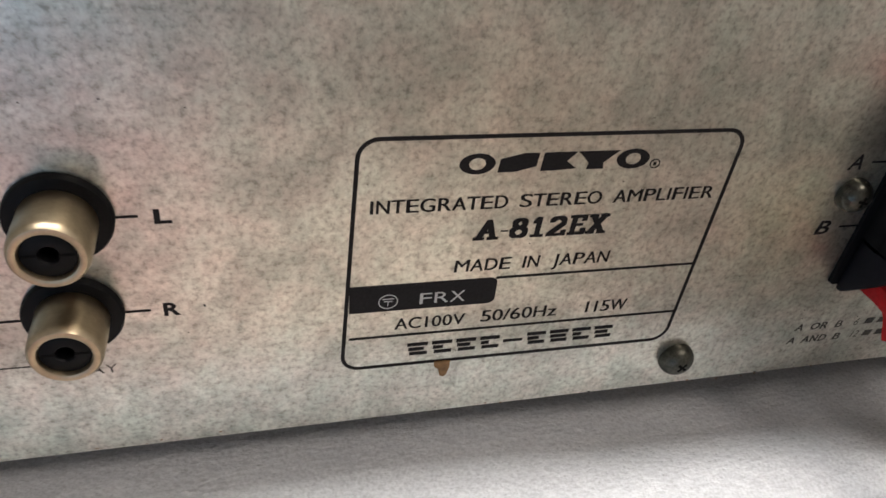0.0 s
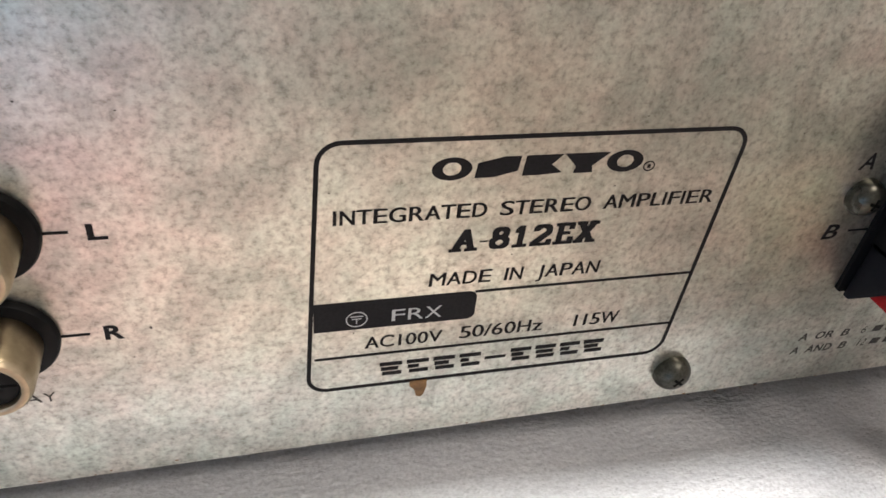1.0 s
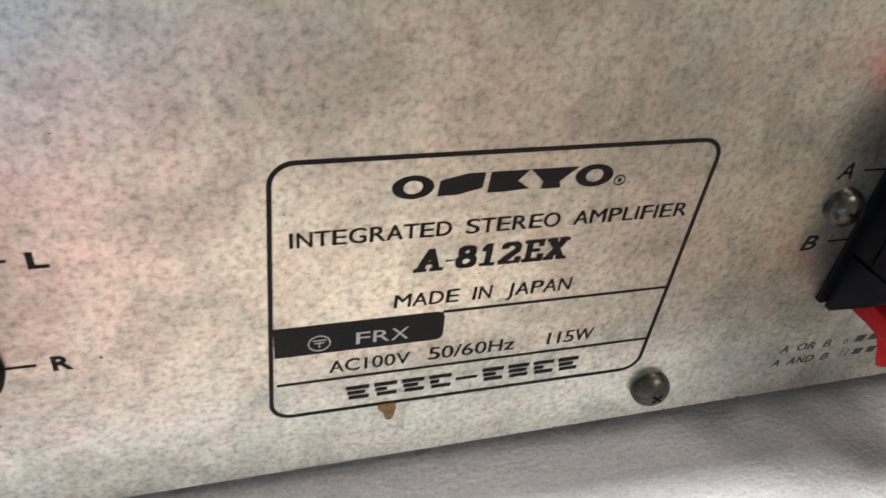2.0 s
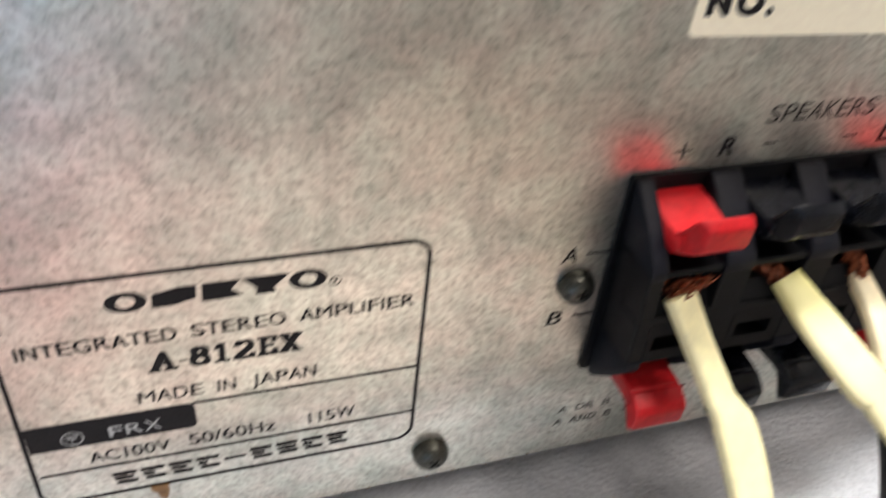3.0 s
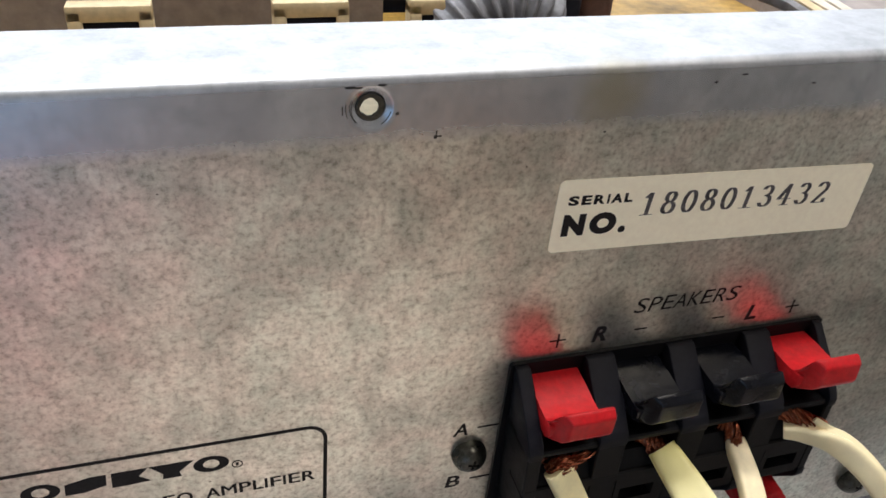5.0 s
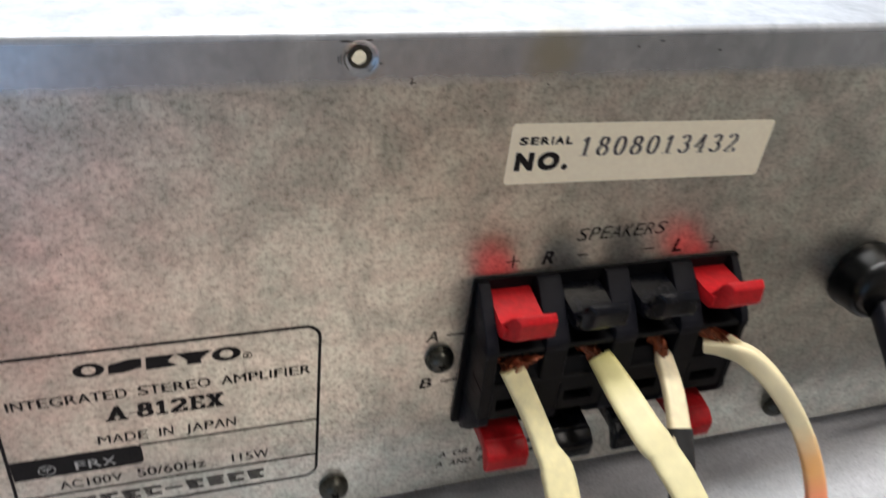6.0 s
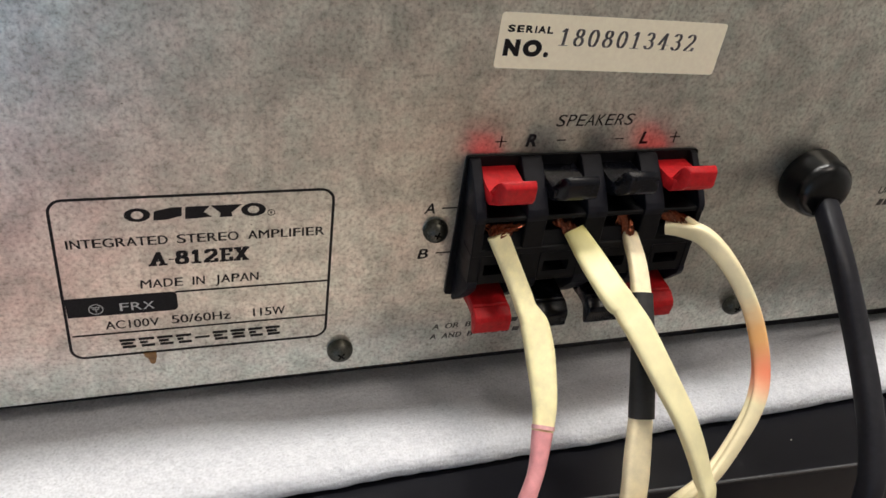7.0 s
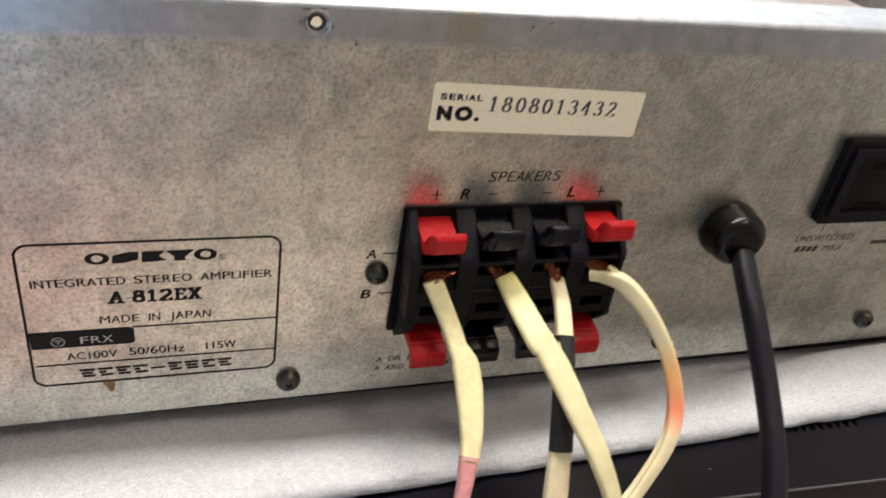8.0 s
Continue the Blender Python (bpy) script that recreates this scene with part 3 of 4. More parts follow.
for word, x0, x1 in (("INTEGRATED", 0.24, 2.01), ("STEREO", 2.17, 3.31), ("AMPLIFIER", 3.48, 4.97)):
    lettering("lettering", word, x0, x1 - 0.01, 4.075, 4.27, INK, amp, 0.0, 0, Y, heavy=0.012)
for ch, x0, x1 in (("A", 1.66, 1.91), ("8", 2.12, 2.33), ("1", 2.41, 2.57), ("2", 2.65, 2.87), ("E", 2.95, 3.15), ("X", 3.23, 3.45)):
    inked("lettering", ch, x0, x1, 3.605, 3.88, (0.076, 0.046), 0.012, INK, amp)
bar("dash", 1.98, 2.08, 3.70, 3.72, INK, amp)
for word, x0, x1 in (("MADE", 1.41, 2.21), ("IN", 2.38, 2.62), ("JAPAN", 2.78, 3.66)):
    lettering("lettering", word, x0, x1 - 0.01, 3.07, 3.27, INK, amp, 0.0, 0.05, Y, heavy=0.010)
lettering("lettering", "AC100V", 0.66, 1.66, 2.12, 2.32, INK, amp, 0.0, 0, Y, heavy=0.01)
lettering("lettering", "50/60Hz", 1.90, 3.05, 2.13, 2.34, INK, amp, 0.0, 0, Y, heavy=0.01)
lettering("lettering", "115W", 3.49, 4.16, 2.135, 2.345, INK, amp, 0.0, 0, Y, heavy=0.01)

# maker's mark as five plain shapes

def ellipse(cx, cz, rx, rz, n=30):
    return [(cx + rx * math.cos(2 * math.pi * k / n), cz + rz * math.sin(2 * math.pi * k / n)) for k in range(n)]


for cx in (1.53, 3.61):
    bm = bmesh.new()
    ring_plate(bm, ellipse(cx, 4.74, 0.23, 0.145), ellipse(cx, 4.74, 0.105, 0.085), -0.005, -0.001)
    part("maker_mark_shape", bm, INK, amp, "", 0)
for outline in (
    [(1.80, 4.61), (2.02, 4.61), (2.30, 4.68), (2.32, 4.87), (2.12, 4.87), (1.82, 4.80)],
    [(2.36, 4.61), (2.56, 4.61), (2.84, 4.63), (2.70, 4.74), (2.82, 4.87), (2.38, 4.87)],
    [(2.98, 4.61), (3.22, 4.61), (3.20, 4.70), (3.40, 4.87), (2.84, 4.87), (3.00, 4.70)],
):
    part("maker_mark_shape", plate(bmesh.new(), outline, -0.005, -0.001), INK, amp, "", 0)
bm = bmesh.new()
ring_plate(bm, ellipse(3.94, 4.655, 0.075, 0.07, 20), ellipse(3.94, 4.655, 0.06, 0.055, 20), -0.005, -0.001)
box(bm, 3.92, 3.96, -0.005, -0.001, 4.63, 4.68)
part("maker_mark_shape", bm, INK, amp, "", 0)
# company line as plain broken bars
for k in range(9):
    x = 0.87 + k * 0.361
    bm = bmesh.new()
    w = 0.30
    if k == 4:
        box(bm, x, x + w, -0.005, -0.001, 1.68, 1.73)
    else:
        cut = (0.05, 0.13, 0.08, 0.16, 0, 0.10, 0.03, 0.14, 0.07)[k]
        for row in range(3):
            box(bm, x + 0.02 * row, x + w - cut * (row == 1), -0.005, -0.001, 1.765 - 0.088 * row, 1.83 - 0.088 * row)
    part("company_line_bar", bm, INK, amp, "", 0)
# drop of brown glue under the border
bm = bmesh.new()
plate(bm, [(1.29, 1.42), (1.53, 1.42), (1.535, 1.30), (1.50, 1.14), (1.46, 1.10), (1.40, 1.13), (1.37, 1.26), (1.30, 1.33)], -0.02, -0.001)
part("glue_spot", bm, RUST, amp, "brown spot of old glue")

# writing round the speaker terminal and the sockets
lettering("lettering", "SPEAKERS", 9.56, 11.32, 6.335, 6.585, INK, amp, 0.0, 0.22, Y)
for cx in (8.445, 12.385):
    bm = bmesh.new()
    box(bm, cx - 0.125, cx + 0.125, -0.005, -0.001, 6.018, 6.044)
    box(bm, cx - 0.015, cx + 0.015, -0.005, -0.001, 5.90, 6.018)
    box(bm, cx - 0.012, cx + 0.018, -0.005, -0.001, 6.044, 6.15)
    part("plus_mark", bm, INK, amp, "", 0)
bar("minus_mark", 9.65, 9.86, 6.012, 6.038, INK, amp)
bar("minus_mark", 10.96, 11.165, 6.010, 6.036, INK, amp)
lettering("lettering", "R", 8.98, 9.27, 5.90, 6.18, INK, amp, 0.035, 0.2, Y)
lettering("lettering", "L", 11.55, 11.80, 5.89, 6.17, INK, amp, 0.03, 0.2, Y)
lettering("lettering", "A", 7.00, 7.28, 4.43, 4.68, INK, amp, 0.02, 0.18, Y)
lettering("lettering", "B", 6.95, 7.22, 3.31, 3.56, INK, amp, 0.02, 0.18, Y)
lettering("lettering", "A", 13.08, 13.35, 4.43, 4.68, INK, amp, 0.02, 0.18, Y)
bar("pointer_line", 7.38, 7.72, 4.53, 4.56, INK, amp)
bar("pointer_line", 7.35, 7.68, 3.42, 3.45, INK, amp)
lettering("faded_lettering", "A  OR  B", 7.48, 8.42, 1.29, 1.44, INK_THIN, amp, 0.012, 0.15, Y, heavy=0.008)
lettering("faded_lettering", "A  AND  B", 7.44, 8.50, 1.00, 1.15, INK_THIN, amp, 0.012, 0.15, Y, heavy=0.008)
lettering("faded_lettering", "6", 8.64, 8.75, 1.30, 1.45, INK_THIN, amp, 0.0, 0.15, Y)
lettering("faded_lettering", "12", 8.70, 8.88, 1.01, 1.16, INK_THIN, amp, 0.0, 0.15, Y)
for x in (8.86, 9.12, 9.38, 9.62):
    bar("faded_bar", x, x + 0.16, 1.31, 1.43, INK_THIN, amp, slant=0.03)
    bar("faded_bar", x + 0.09, x + 0.25, 1.02, 1.14, INK_THIN, amp, slant=0.03)
lettering("lettering", "L", -2.245, -2.05, 4.095, 4.30, INK, amp, 0.035, 0, Y)
lettering("lettering", "R", -2.295, -2.09, 2.695, 2.91, INK, amp, 0.035, 0, Y)
lettering("lettering", "AY", -3.31, -2.96, 1.80, 1.95, INK_THIN, amp, 0.0, 0, Y)
bar("pointer_line", -2.68, -2.41, 4.195, 4.23, INK, amp)
bar("pointer_line", -2.75, -2.44, 2.79, 2.825, INK, amp)
bar("pointer_line", -4.9, -3.75, 2.775, 2.81, INK, amp)
bar("pointer_line", -5.2, -3.5, 2.02, 2.04, INK_THIN, amp)
lettering("faded_lettering", "UNSWITCHED", 18.62, 20.55, 4.31, 4.50, INK_THIN, amp, 0.0, 0.15, Y, heavy=0.01)
for k in range(4):
    bar("faded_bar", 18.74 + 0.19 * k, 18.88 + 0.19 * k, 3.97, 4.15, INK_THIN, amp, slant=0.05)
lettering("faded_lettering", "MAX", 19.66, 20.32, 3.97, 4.15, INK_THIN, amp, 0.0, 0.15, Y, heavy=0.01)
bar("pointer_line", 19.35, 19.38, 4.62, 4.85, INK_THIN, amp)
bar("faded_bar", 21.25, 21.9, 4.12, 4.24, INK_THIN, amp)
# scratches and specks
for x, z, w, h in ((6.47, 9.31, 0.06, 0.02), (6.46, 9.34, 0.018, 0.05), (6.0, 9.60, 0.035, 0.03), (5.42, 9.63, 0.012, 0.10)):
    bar("scratch", x, x + w, z, z + h, INK_THIN, amp)

for r0, r1, a0, a1 in ((0.214, 0.222, 155, 225), (0.270, 0.276, 168, 200), (0.206, 0.212, -60, -15)):
    turns = [radians(a) for a in np.linspace(a0, a1, 14)]
    o = [(HX + r1 * math.cos(a), HZ + r1 * math.sin(a)) for a in turns] + [(HX + r0 * math.cos(a), HZ + r0 * math.sin(a)) for a in turns[::-1]]
    part("scratch", plate(bmesh.new(), o, -0.012, -0.004), INK_THIN, amp, "", 0)

# serial sticker, stuck on slightly turned
turn = Matrix.Translation((10.45, 0, 8.015)) @ Matrix.Rotation(radians(1.85), 4, "Y")
bm = bmesh.new()
edge = rounded(-2.385, 2.385, -0.525, 0.525, 0.07, 4)
plate(bm, edge, -0.012, -0.001)
bm.transform(turn)
sticker = part("serial_sticker", bm, STICKER, amp, "cream paper sticker with stamped black digits", 0)
lettering("lettering", "SERIAL", -2.23, -1.33, 0.165, 0.30, INK, sticker, 0.045, 0, -0.015, turn)
lettering("lettering", "NO.", -2.25, -1.36, -0.285, 0.035, INK, sticker, 0.075, 0, -0.015, turn)
for k, ch in enumerate("1808013432"):
    x = -1.17 + k * 0.302
    inked("digit", ch, x, x + 0.18, -0.045, 0.275, (0.060, 0.010), 0.02, DIGIT_INK, sticker, -0.015, turn)


# ---- screws ----
def screw(cx, cz, r, mat, spin):
    bm = bmesh.new()
    lathe(bm, [(r * 1.0, -0.001), (r, -0.06), (r * 0.975, -0.10), (r * 0.87, -0.165), (r * 0.68, -0.22), (r * 0.42, -0.257), (r * 0.15, -0.27)], cx, cz, 28)
    head = part("screw", bm, mat, amp, "dark plated pan-head screw")
    for a in (0, 90):
        bm = bmesh.new()
        box(bm, -r * 0.32, r * 0.32, -0.2715, -0.15, -r * 0.075, r * 0.075)
        bm.transform(Matrix.Translation((cx, 0, cz)) @ Matrix.Rotation(radians(a + spin), 4, "Y"))
        part("cross_slot", bm, VOID, head, "", 0)


screw(5.36, 0.98, 0.29, SCREW, 40)
screw(7.28, 4.03, 0.27, SCREW, 15)
screw(22.5, 1.35, 0.29, SCREW, 70)
screw(15.55, 1.2, 0.29, SCREW, 25)


# ---- phono sockets ----
def phono(cx, cz):
    bm = bmesh.new()
    lathe(bm, [(0.30, -0.001), (0.575, -0.001), (0.575, -0.07), (0.555, -0.10), (0.42, -0.11), (0.42, -0.06), (0.30, -0.06)], cx, cz, 40)
    sock = part("phono_socket", bm, BLACK, amp, "gold-coloured phono socket on a black ring")
    bm = bmesh.new()
    prof = [(0.41, -0.05), (0.415, -0.10), (0.418, -0.45), (0.415, -0.67), (0.402, -0.725), (0.375, -0.76), (0.335, -0.768), (0.30, -0.755), (0.285, -0.72), (0.282, -0.35)]
    lathe(bm, prof, cx, cz, 44)
    part("barrel", bm, GOLD, sock, "dull gold metal barrel")
    bm = bmesh.new()
    lathe(bm, [(0.28, -0.38), (0.28, -0.70), (0.265, -0.71), (0.115, -0.71), (0.10, -0.69), (0.095, -0.36)], cx, cz, 36)
    part("insulator", bm, BLACK, sock)
    bm = bmesh.new()
    lathe(bm, [(0.10, -0.382), (0.10, -0.388)], cx, cz, 24)
    part("contact", bm, VOID, sock)
    for s in (-1, 1):
        part("contact_slit", box(bmesh.new(), cx + s * 0.18 - 0.08, cx + s * 0.18 + 0.08, -0.713, -0.65, cz - 0.016, cz + 0.016), VOID, sock, "", 0)


phono(-3.22, 4.25)
phono(-3.31, 2.85)

# ---- speaker terminal ----
TX0, TX1, TM, PITCH = 7.80, 12.95, 3.99, 1.32
bm = bmesh.new()
plate(bm, [(x + 0.032 * (z - 4.2), z) for x, z in rounded(7.70, 12.98, 2.34, 5.75, 0.06, 4)], -0.07, -0.001)
term = part("speaker_terminal", bm, BLACK, amp, "black push-lever speaker terminal with red and black levers")
lever_x = [8.06 + PITCH * k for k in range(4)]
walls = [(TX0, 8.02)] + [(lever_x[k] + 0.82, lever_x[k] + 1.27) for k in range(3)] + [(12.80, TX1)]
for flip in (False, True):
    for x0, x1 in walls:
        prof = [(-0.05, 5.73), (-0.16, 5.73), (-0.62, 5.27), (-0.90, 4.95), (-0.95, 4.84), (-0.95, 4.70), (-0.1, 4.70)]
        if flip:
            prof = [(y, 2 * TM - z) for y, z in prof]
        part("divider", prism(bmesh.new(), prof, x0, x1, 0.025), SLATE, term)
part("housing_back", box(bmesh.new(), TX0, TX1, -0.45, -0.06, 3.2, 4.8), BLACK, term)
for flip in (False, True):
    for x0, x1 in walls:
        z0, z1 = (4.02, 4.78) if not flip else (3.2, 3.96)
        part("housing_wall", box(bmesh.new(), x0, x1, -0.93, -0.4, z0, z1, 0.02, 1), BLACK, term)
for z0, z1, y in ((4.69, 4.80, -0.90), (3.90, 4.08, -0.935), (3.17, 3.29, -0.90)):
    part("housing_bar", box(bmesh.new(), TX0 + 0.01, TX1 - 0.01, y, -0.4, z0, z1, 0.025, 1), BLACK, term)
for k in range(4):
    x = lever_x[k]
    for z0, z1 in ((4.08, 4.70), (3.29, 3.90)):
        part("wire_opening", box(bmesh.new(), x - 0.03, x + 0.81, -0.47, -0.44, z0, z1), VOID, term, "", 0)
    # sloping sill under each upper opening, frame round each lower one
    part("opening_sill", prism(bmesh.new(), [(-0.925, 4.0), (-0.74, 4.34), (-0.5, 4.34), (-0.5, 4.0)], x - 0.035, x + 0.815), BLACK, term)
    bm = bmesh.new()
    ring_plate(bm, [(x - 0.035, 3.27), (x + 0.815, 3.27), (x + 0.815, 3.90), (x - 0.035, 3.90)], [(x + 0.06, 3.42), (x + 0.64, 3.42), (x + 0.64, 3.68), (x + 0.06, 3.68)], -0.915, -0.5)
    part("opening_frame", bm, BLACK, term)


def lever(x, mat, flip, name, lift):
    """A push lever: a sagging paddle that curves up into an upright finger tab."""
    paddle = [(-0.05, 5.53), (-0.38, 5.47), (-0.62, 5.42), (-0.80, 5.40), (-0.96, 5.40), (-0.99, 5.36), (-0.98, 5.22), (-0.88, 5.11), (-0.05, 5.15)]
    tab = [(-0.76, 5.38), (-0.94, 5.44), (-1.04, 5.57), (-1.085, 5.69), (-1.10, 5.735), (-1.13, 5.748), (-1.155, 5.735), (-1.225, 5.655), (-1.235, 5.625), (-1.215, 5.34), (-1.16, 5.25), (-0.93, 5.14), (-0.76, 5.22)]
    bm = prism(bmesh.new(), paddle, x - 0.05, x + 0.745, 0.022, 3)
    tip = prism(bmesh.new(), tab, x - 0.04, x + 0.775, 0.028, 3)
    if not flip:  # the lip's corner is cut off at a slant
        for v in tip.verts:
            if v.co.x < x + 0.3:
                v.co.x += 0.17 * min(1.0, max(0.0, (-1.06 - v.co.y) / 0.15))
    joined = bpy.data.meshes.new("tip")
    tip.to_mesh(joined)
    tip.free()
    bm.from_mesh(joined)
    bpy.data.meshes.remove(joined)
    bm.transform(Matrix.Translation((0, -0.05, 5.35)) @ Matrix.Rotation(radians(-lift), 4, "X") @ Matrix.Translation((0, 0.05, -5.35)))
    if flip:
        for v in bm.verts:
            v.co.z = 2 * (TM - 0.03) - v.co.z
    part("lever", bm, mat, term, name)


for k, mat in enumerate((RED, TAB, TAB, RED)):
    for flip in (False, True):
        lever(lever_x[k], mat, flip, "red push lever" if mat is RED else "black push lever", 10 if flip else (0, 2, 5, 8)[k])


# ---- mains inlet grommet and outlet ----
bm = bmesh.new()
lathe(bm, [(0.74, -0.001), (0.77, -0.03), (0.77, -0.18), (0.735, -0.24), (0.72, -0.54), (0.685, -0.66), (0.62, -0.75), (0.53, -0.80), (0.42, -0.82), (0.20, -0.825)], 16.27, 4.87, 44)
grommet = part("cord_grommet", bm, GLOSSY, amp, "glossy black strain relief bushing")
part("cord_mouth", box(bmesh.new(), 16.02, 16.68, -0.86, -0.6, 4.3, 4.78, 0.1), VOID, grommet)

bm = bmesh.new()
ring_plate(bm, rounded(18.77, 21.55, 5.02, 7.40, 0.12), rounded(18.97, 21.35, 5.22, 7.20, 0.08), -0.24, -0.001)
outlet = part("mains_outlet", bm, BLACK, amp, "black two-slot mains outlet")
bm = bmesh.new()
ring_plate(bm, rounded(18.97, 21.35, 5.22, 7.20, 0.08), rounded(19.25, 21.07, 5.42, 7.0, 0.08), -0.34, -0.001)
part("outlet_rim", bm, SLATE, outlet)
part("outlet_face", box(bmesh.new(), 19.2, 21.1, -0.26, -0.01, 5.4, 7.05, 0.03), BLACK, outlet)
for z in (5.58, 6.72):
    part("outlet_slot", box(bmesh.new(), 19.72, 20.52, -0.265, -0.2, z - 0.10, z + 0.10), VOID, outlet, "", 0)

# ---- inside of the amplifier ----
part("cream_clip", box(bmesh.new(), 4.9, 6.9, 1.9, 2.3, 0.42, 8.4, 0.05), CREAMBOARD, amp)
part("cream_plate", box(bmesh.new(), 4.8, 7.0, 1.8, 4.8, 8.4, 8.5), CREAMBOARD, amp)
teeth = random.Random(4)
ragged = []
for k in range(30):
    a, r = 2 * math.pi * k / 30, 0.104 + teeth.uniform(-0.008, 0.007)
    ragged.append((HX + r * math.cos(a) - 0.012, HZ + r * math.sin(a)))
bm = bmesh.new()
ring_plate(bm, ellipse(HX, HZ, 0.150, 0.150), ragged, 0.030, 0.075)
part("hole_thread", bm, SCREW, amp, "dark ragged thread of the lid screw hole")
part("inner_plate", box(bmesh.new(), X0 + 1, 9.0, 14.0, 14.2, 0.42, 9.6), GREYPLATE, amp)
for x in (-2.7, 1.35, 5.6, 8.75):
    bm = bmesh.new()
    box(bm, x, x + 0.30, 10.0, 10.5, 0.42, 7.85, 0.04)
    box(bm, x + 1.42, x + 1.72, 10.0, 10.5, 0.42, 7.85, 0.04)
    box(bm, x, x + 1.72, 10.0, 10.5, 7.60, 7.95, 0.04)
    frame_part = part("cream_bracket", bm, CREAMPART, amp, "cream moulded bracket round a black block")
    part("block", box(bmesh.new(), x + 0.3, x + 1.42, 10.05, 10.6, 0.5, 7.59, 0.03), SLATE, frame_part)
bm = bmesh.new()
rows_ = []
for k in range(40):
    u = k / 39
    r = 0.55 + 0.10 * (1 if (k % 4) < 2 else -1) * 0.5
    rows_.append((8.4 + 1.95 * u, 6.0, 8.2 + 0.75 * math.sin(u * 2.6), r * 2, r * 2))
tube(bm, rows_, 16, (0, 1, 0), 2)
part("ribbed_sleeve", bm, WIREGREY, amp, "grey ribbed wire sleeve")
for cx, cy, r, mat in ((10.75, 6.6, 0.55, SLATE), (11.7, 6.8, 0.42, BROWNCAP)):
    part("capacitor", lathe(bmesh.new(), [(r, 0.42), (r, 9.1), (r * 0.92, 9.2), (r * 0.8, 9.18)], cx, cy, 28, "z"), mat, amp)
part("circuit_board", box(bmesh.new(), 12.2, 17.0, 8.0, 22.0, 7.9, 8.06), BOARD, amp, "yellow-brown phenolic circuit board")
part("circuit_board", box(bmesh.new(), X0 + 1, 25, 2.5, 31, 1.2, 1.36), BOARD, amp, "yellow-brown phenolic circuit board")
for k, mat in enumerate((WIREGREY, CREAMPART, WHITEWIRE, WHITEWIRE)):
    x = 15.1 + 0.34 * k
    part("wire", tube(bmesh.new(), [(x - 1.2, 9, 9.3, 0.25, 0.25), (x - 0.4, 6.8, 9.15, 0.25, 0.25), (x + 0.3, 5.0, 8.95, 0.25, 0.25), (x + 0.7, 3.2, 8.0, 0.25, 0.25), (x + 0.8, 2.6, 5.0, 0.25, 0.25), (x + 0.8, 2.6, 1.36, 0.25, 0.25)], 10, (1, 0, 0), 5), mat, amp)
tr = part("transformer", box(bmesh.new(), 16.9, 24.5, 5.4, 13.0, 0.42, 8.75, 0.15), GREYPLATE, amp, "grey transformer block")
part("bright_edge", box(bmesh.new(), 16.85, 24.55, 5.3, 5.5, 8.6, 8.85, 0.04), STEEL, tr)


# ---- speaker wires and mains cord ----
def strands(at, to, count, spread, seed, parent, fan):
    """Bare conductor: fine copper strands twisted round one another, opening out towards the terminal."""
    rnd = random.Random(seed)
    bm = bmesh.new()
    a, b = Vector(at), Vector(to)
    t = (b - a).normalized()
    u = t.cross(Vector((0, 0, 1))).normalized()
    w = t.cross(u)
    for k in range(count):
        q0, r = rnd.uniform(0, 6.28), spread * math.sqrt(rnd.uniform(0.1, 1))
        out = rnd.uniform(-1, 1)
        rows = []
        for n in range(7):
            f = n / 6
            q = q0 + 4.2 * f
            p = a.lerp(b, f) + (u * math.cos(q) + w * math.sin(q)) * r * (1 + 0.3 * f) + Vector((fan * out + abs(fan) * 0.3, 0, 0)) * (0.3 + 0.7 * f)
            p += Vector((rnd.uniform(-1, 1), rnd.uniform(-1, 1), rnd.uniform(-1, 1))) * 0.022
            rows.append((*p, 0.024, 0.024))
        tube(bm, rows, 5, (0.3, 0.8, 0.2), 2)
    tagged(part("copper_strand", bm, COPPER, parent, "bare twisted copper strands"), kind="stuff")


def speaker_wire(label, rows, mat, side, seed, copper_to, fan=0.0, start=(0, -0.02, -0.05)):
    cable = thing("speaker_wire", label, "wire", rows[0][:3], "speaker wires")
    bm = tube(bmesh.new(), rows, 24, side, 8, 0.20, 0.5)
    bm.transform(Matrix.Translation(-Vector(rows[0][:3])))
    part("insulation", bm, mat, cable)
    holder = Vector(rows[0][:3])
    strands(start, tuple(Vector(copper_to) - holder), 64, 0.11, seed, cable, fan)
    return cable, holder


def along(rows, holder):
    return [(r[0] - holder.x, r[1] - holder.y, r[2] - holder.z, *r[3:]) for r in rows]


C1 = [(8.31, -0.90, 4.42, 0.44, 0.24), (8.60, -1.15, 3.78, 0.42, 0.25), (8.80, -1.45, 3.30, 0.42, 0.26), (8.875, -1.65, 3.07, 0.43, 0.27), (8.95, -1.80, 2.94, 0.50, 0.28), (9.005, -1.93, 2.81, 0.59, 0.29), (9.03, -2.2, 2.56, 0.61, 0.30), (9.02, -2.5, 2.30, 0.59, 0.30), (8.97, -3.0, 1.88, 0.51, 0.30), (8.90, -3.3, 1.60, 0.44, 0.30), (8.82, -3.5, 1.41, 0.40, 0.30)]
C1B = [(8.82, -3.5, 1.43, 0.42, 0.36), (8.62, -3.95, 0.91, 0.33, 0.32), (8.36, -4.3, 0.50, 0.33, 0.32), (7.8, -4.9, -0.8, 0.50, 0.36), (7.4, -5.4, -4, 0.50, 0.36), (7.2, -5.6, -13.2, 0.50, 0.36)]
w, h0 = speaker_wire("cream flat speaker wire ending in pink tape", C1, CREAM, (1, 0.2, 0.2), 3, (8.36, -0.80, 4.58), 0.38)
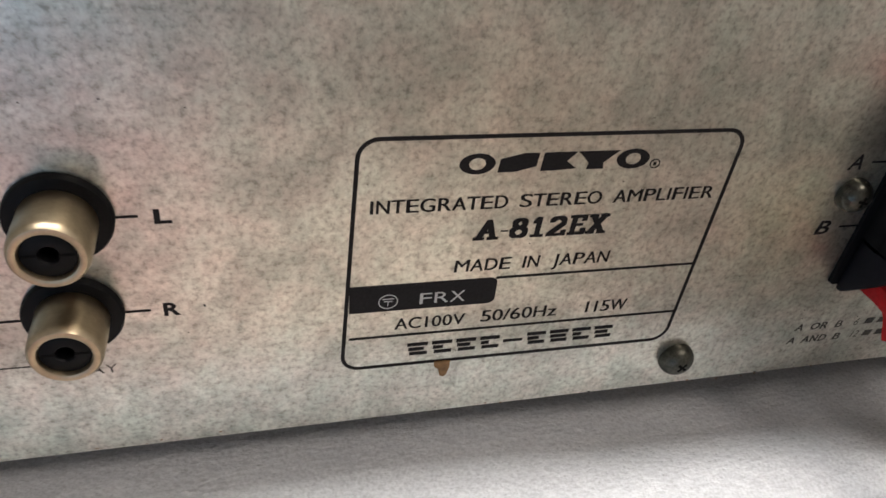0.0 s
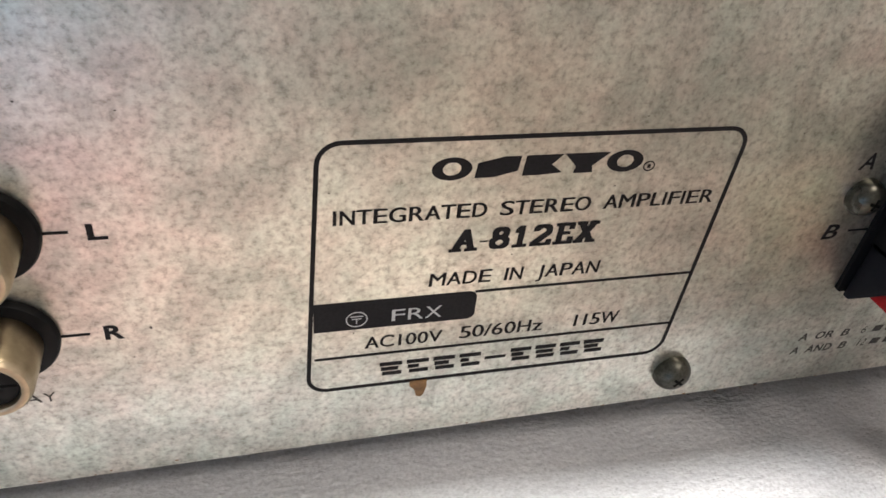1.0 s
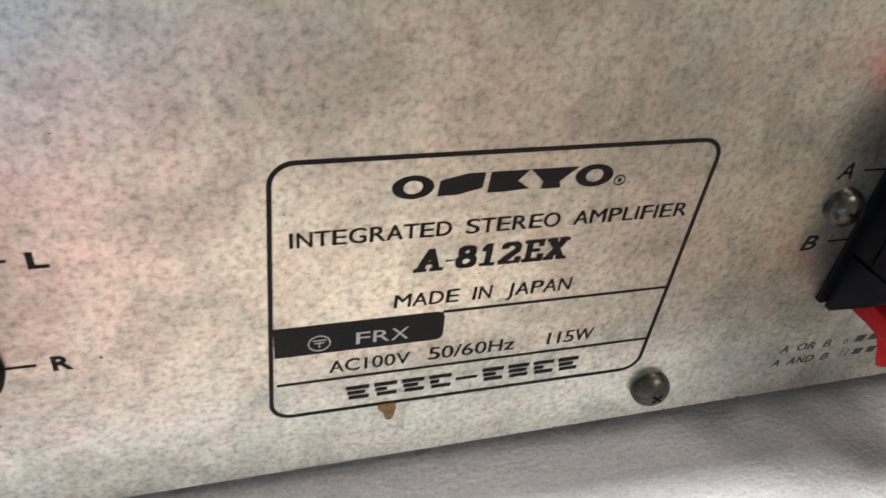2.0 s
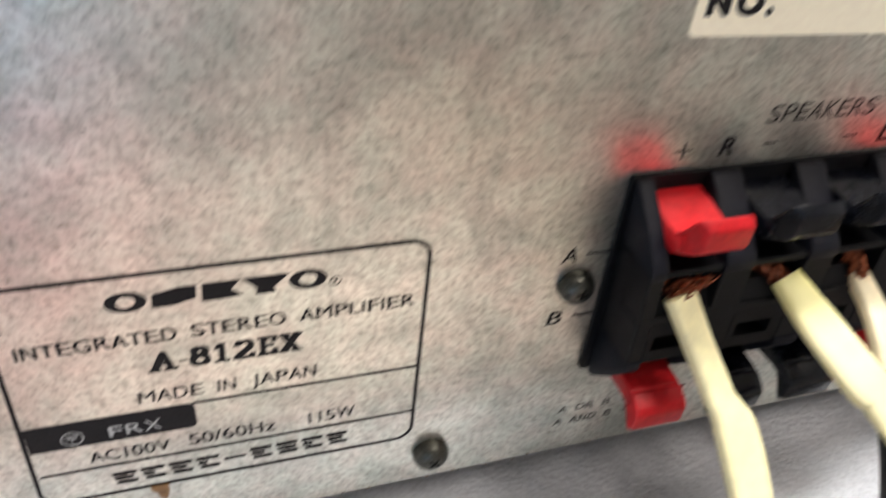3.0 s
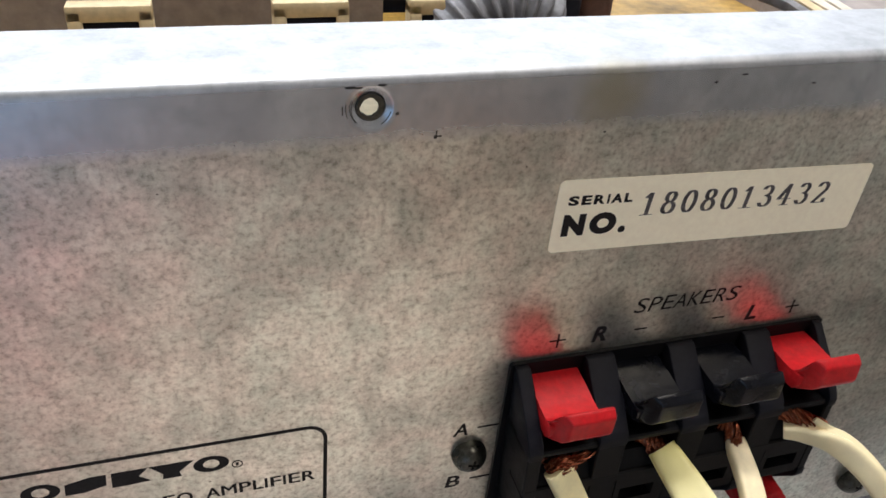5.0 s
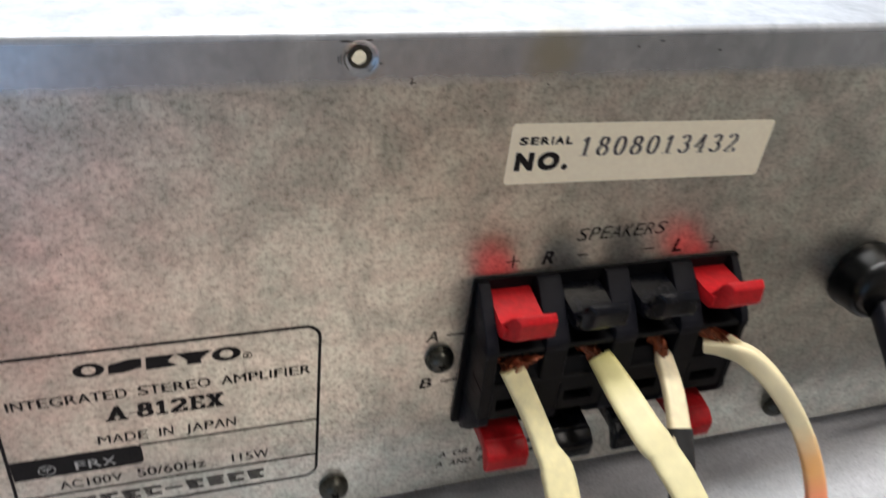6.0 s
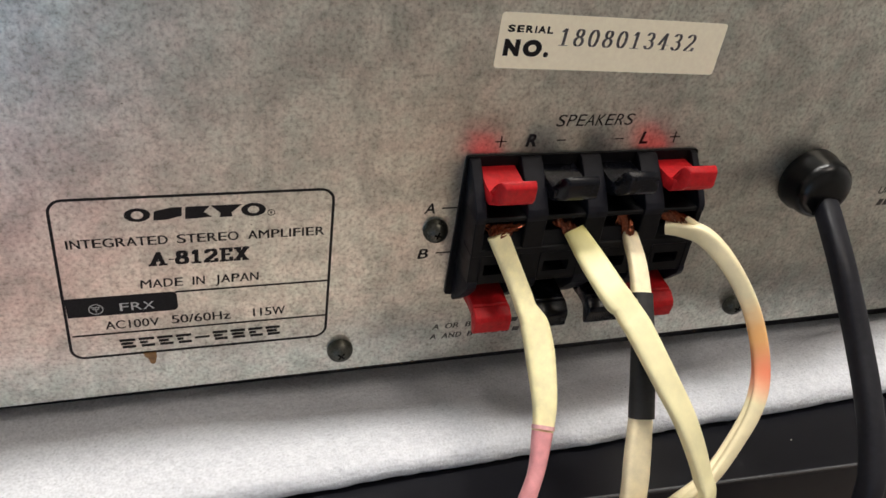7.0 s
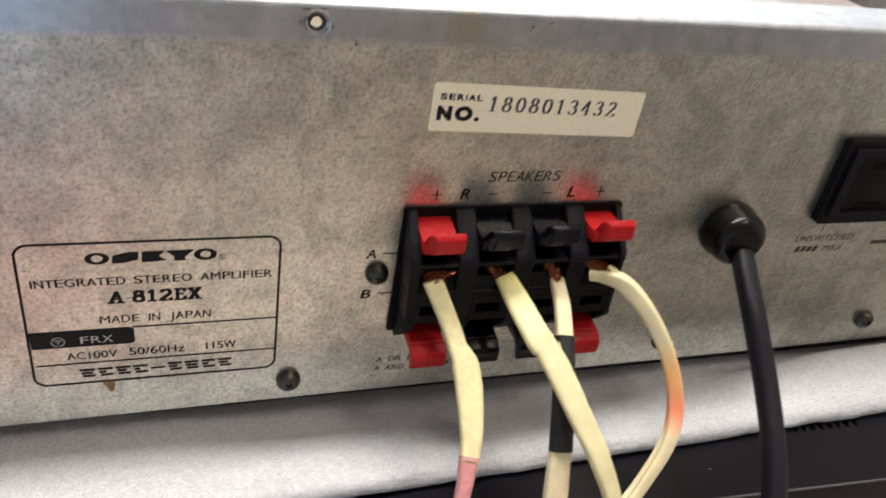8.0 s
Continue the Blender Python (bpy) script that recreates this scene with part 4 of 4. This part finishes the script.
part("pink_tape", tube(bmesh.new(), along(C1B, h0), 16, (1, 0.2, 0.2), 8), PINK, w, "faded pink tape wrapping")
RIM = [(8.85, -3.425, 1.51, 0.452, 0.365), (8.83, -3.475, 1.455, 0.452, 0.37)]
part("tape_edge", tube(bmesh.new(), along(RIM, h0), 16, (1, 0.2, 0.2), 2), simple("red_tape_edge", (0.74, 0.40, 0.40), 0.45), w, "torn red edge of the tape")

C2 = [(10.02, -0.85, 4.37, 0.44, 0.22), (10.235, -1.42, 4.03, 0.55, 0.24), (10.42, -2.15, 3.74, 0.58, 0.27), (10.515, -2.36, 3.63, 0.60, 0.28), (10.595, -2.48, 3.56, 0.54, 0.27), (10.67, -2.68, 3.45, 0.555, 0.27), (10.77, -2.98, 3.29, 0.56, 0.26), (11.08, -3.7, 2.68, 0.52, 0.26), (11.44, -4.3, 1.98, 0.46, 0.26), (11.85, -4.75, 0.95, 0.38, 0.26), (12.02, -5.0, 0.1, 0.36, 0.26), (12.2, -5.3, -4, 0.4, 0.26), (12.2, -5.5, -13.2, 0.4, 0.26)]
speaker_wire("cream flat twin speaker wire from a black terminal", C2, TWIN, (1, 0.5, 0.6), 5, (9.78, -0.58, 4.50), 0.10)

C3 = [(11.38, -0.80, 4.16, 0.34, 0.22), (11.32, -1.46, 3.86, 0.37, 0.24), (11.19, -2.1, 3.47, 0.40, 0.26), (11.12, -2.5, 3.1, 0.40, 0.26)]
C3S = [(11.21, -2.04, 3.50, 0.47, 0.36), (11.05, -2.85, 2.68, 0.50, 0.38), (10.89, -3.65, 1.59, 0.53, 0.40)]
C3B = [(10.91, -3.55, 1.72, 0.46, 0.28), (10.78, -4.05, 0.89, 0.55, 0.28), (10.72, -4.4, 0.07, 0.55, 0.28), (10.7, -4.8, -2, 0.5, 0.28), (10.7, -5.2, -13.2, 0.5, 0.28)]
w, h0 = speaker_wire("cream speaker wire with a black heat-shrink sleeve", C3, PALE, (1, 0, 0), 7, (11.12, -0.64, 4.58), 0.05, (-0.02, -0.06, 0.02))
part("shrink_sleeve", tube(bmesh.new(), along(C3S, h0), 20, (1, 0, 0), 10), SLEEVE, w, "matt black heat-shrink sleeve")
part("lower_insulation", tube(bmesh.new(), along(C3B, h0), 24, (1, 0, 0), 8, 0.20, 0.5), PALE, w)

C4 = [(12.14, -0.93, 4.34, 0.22, 0.28), (12.39, -1.12, 4.42, 0.26, 0.35), (12.74, -1.5, 4.43, 0.28, 0.40), (13.20, -2.0, 3.99, 0.27, 0.38), (13.71, -2.5, 3.14, 0.27, 0.37), (14.00, -3.0, 2.09, 0.27, 0.37), (13.79, -3.5, 1.36, 0.30, 0.38), (13.17, -3.95, 0.64, 0.30, 0.34), (12.5, -4.3, 0.12, 0.30, 0.34), (11.6, -4.6, -0.1, 0.30, 0.36), (10.9, -4.9, 0.05, 0.30, 0.36), (10.3, -4.8, -0.1, 0.30, 0.36), (10.1, -4.6, -0.6, 0.30, 0.36)]
speaker_wire("cream speaker wire with an orange stain, looped sideways", C4, CORD, (0.3, 1, 0.1), 9, (12.10, -0.78, 4.64), 0.06, (0.52, -0.30, 0.17))

K = [(16.36, -0.75, 4.56), (16.20, -1.30, 4.33), (16.10, -2.18, 3.71), (16.17, -3.2, 2.60), (16.09, -4.1, 1.75), (15.95, -4.9, 0.9), (15.78, -5.4, 0.0), (15.8, -5.8, -3.0), (15.8, -6.0, -13.0)]
mains = thing("mains_cord", "black rubber mains cord hanging from the panel bushing", "power cord", K[0])
bm = tube(bmesh.new(), [(*p, 0.51, 0.48) for p in K], 20, (1, 0, 0), 10, 0.0, 0.62)
bm.transform(Matrix.Translation(-Vector(K[0])))
part("cord_sheath", bm, SHEATH, mains)

# split end of the looped wire's insulation
loop_end = Vector(C4[0][:3])
flap = [(12.98, -1.62, 4.36, 0.12, 0.20), (12.70, -1.36, 4.53, 0.11, 0.18), (12.42, -1.14, 4.71, 0.05, 0.10)]
for ob in [o for o in bpy.data.objects if o.name.startswith("speaker_wire") and (o.location - loop_end * S).length < 1e-5]:
    part("insulation_flap", tube(bmesh.new(), along(flap, loop_end), 10, (0.3, 1, 0.1), 5), CORD, ob, "split flap of the insulation")

# grime and rust on the panel
rnd = random.Random(12)


def blotch(x, z, w, h, mat, name="grime_spot"):
    n = rnd.randint(7, 11)
    ring = [(x + w * rnd.uniform(0.5, 1) * math.cos(2 * math.pi * k / n), z + h * rnd.uniform(0.5, 1) * math.sin(2 * math.pi * k / n)) for k in range(n)]
    part(name, plate(bmesh.new(), ring, -0.004, -0.001), mat, amp, "", 0)


for x, z, w, h in ((5.52, 9.93, 0.09, 0.022), (5.60, 9.925, 0.05, 0.014), (5.85, 9.945, 0.07, 0.018), (8.55, 9.23, 0.025, 0.018), (9.92, 9.78, 0.03, 0.02), (10.3, 9.86, 0.05, 0.016), (6.46, 9.31, 0.03, 0.03), (-1.80, 2.82, 0.02, 0.03), (11.35, 9.70, 0.05, 0.012)):
    blotch(x, z, w, h, STAIN)
for k in range(34):
    blotch(rnd.uniform(-8, 18), 0.33 + abs(rnd.gauss(0, 0.05)), rnd.uniform(0.01, 0.05), rnd.uniform(0.008, 0.018), RUST if k % 3 else STAIN, "rust_spot")
for k in range(46):
    blotch(rnd.uniform(-7, 18), rnd.uniform(0.6, 9.3), rnd.uniform(0.008, 0.022), rnd.uniform(0.006, 0.014), INK_THIN)
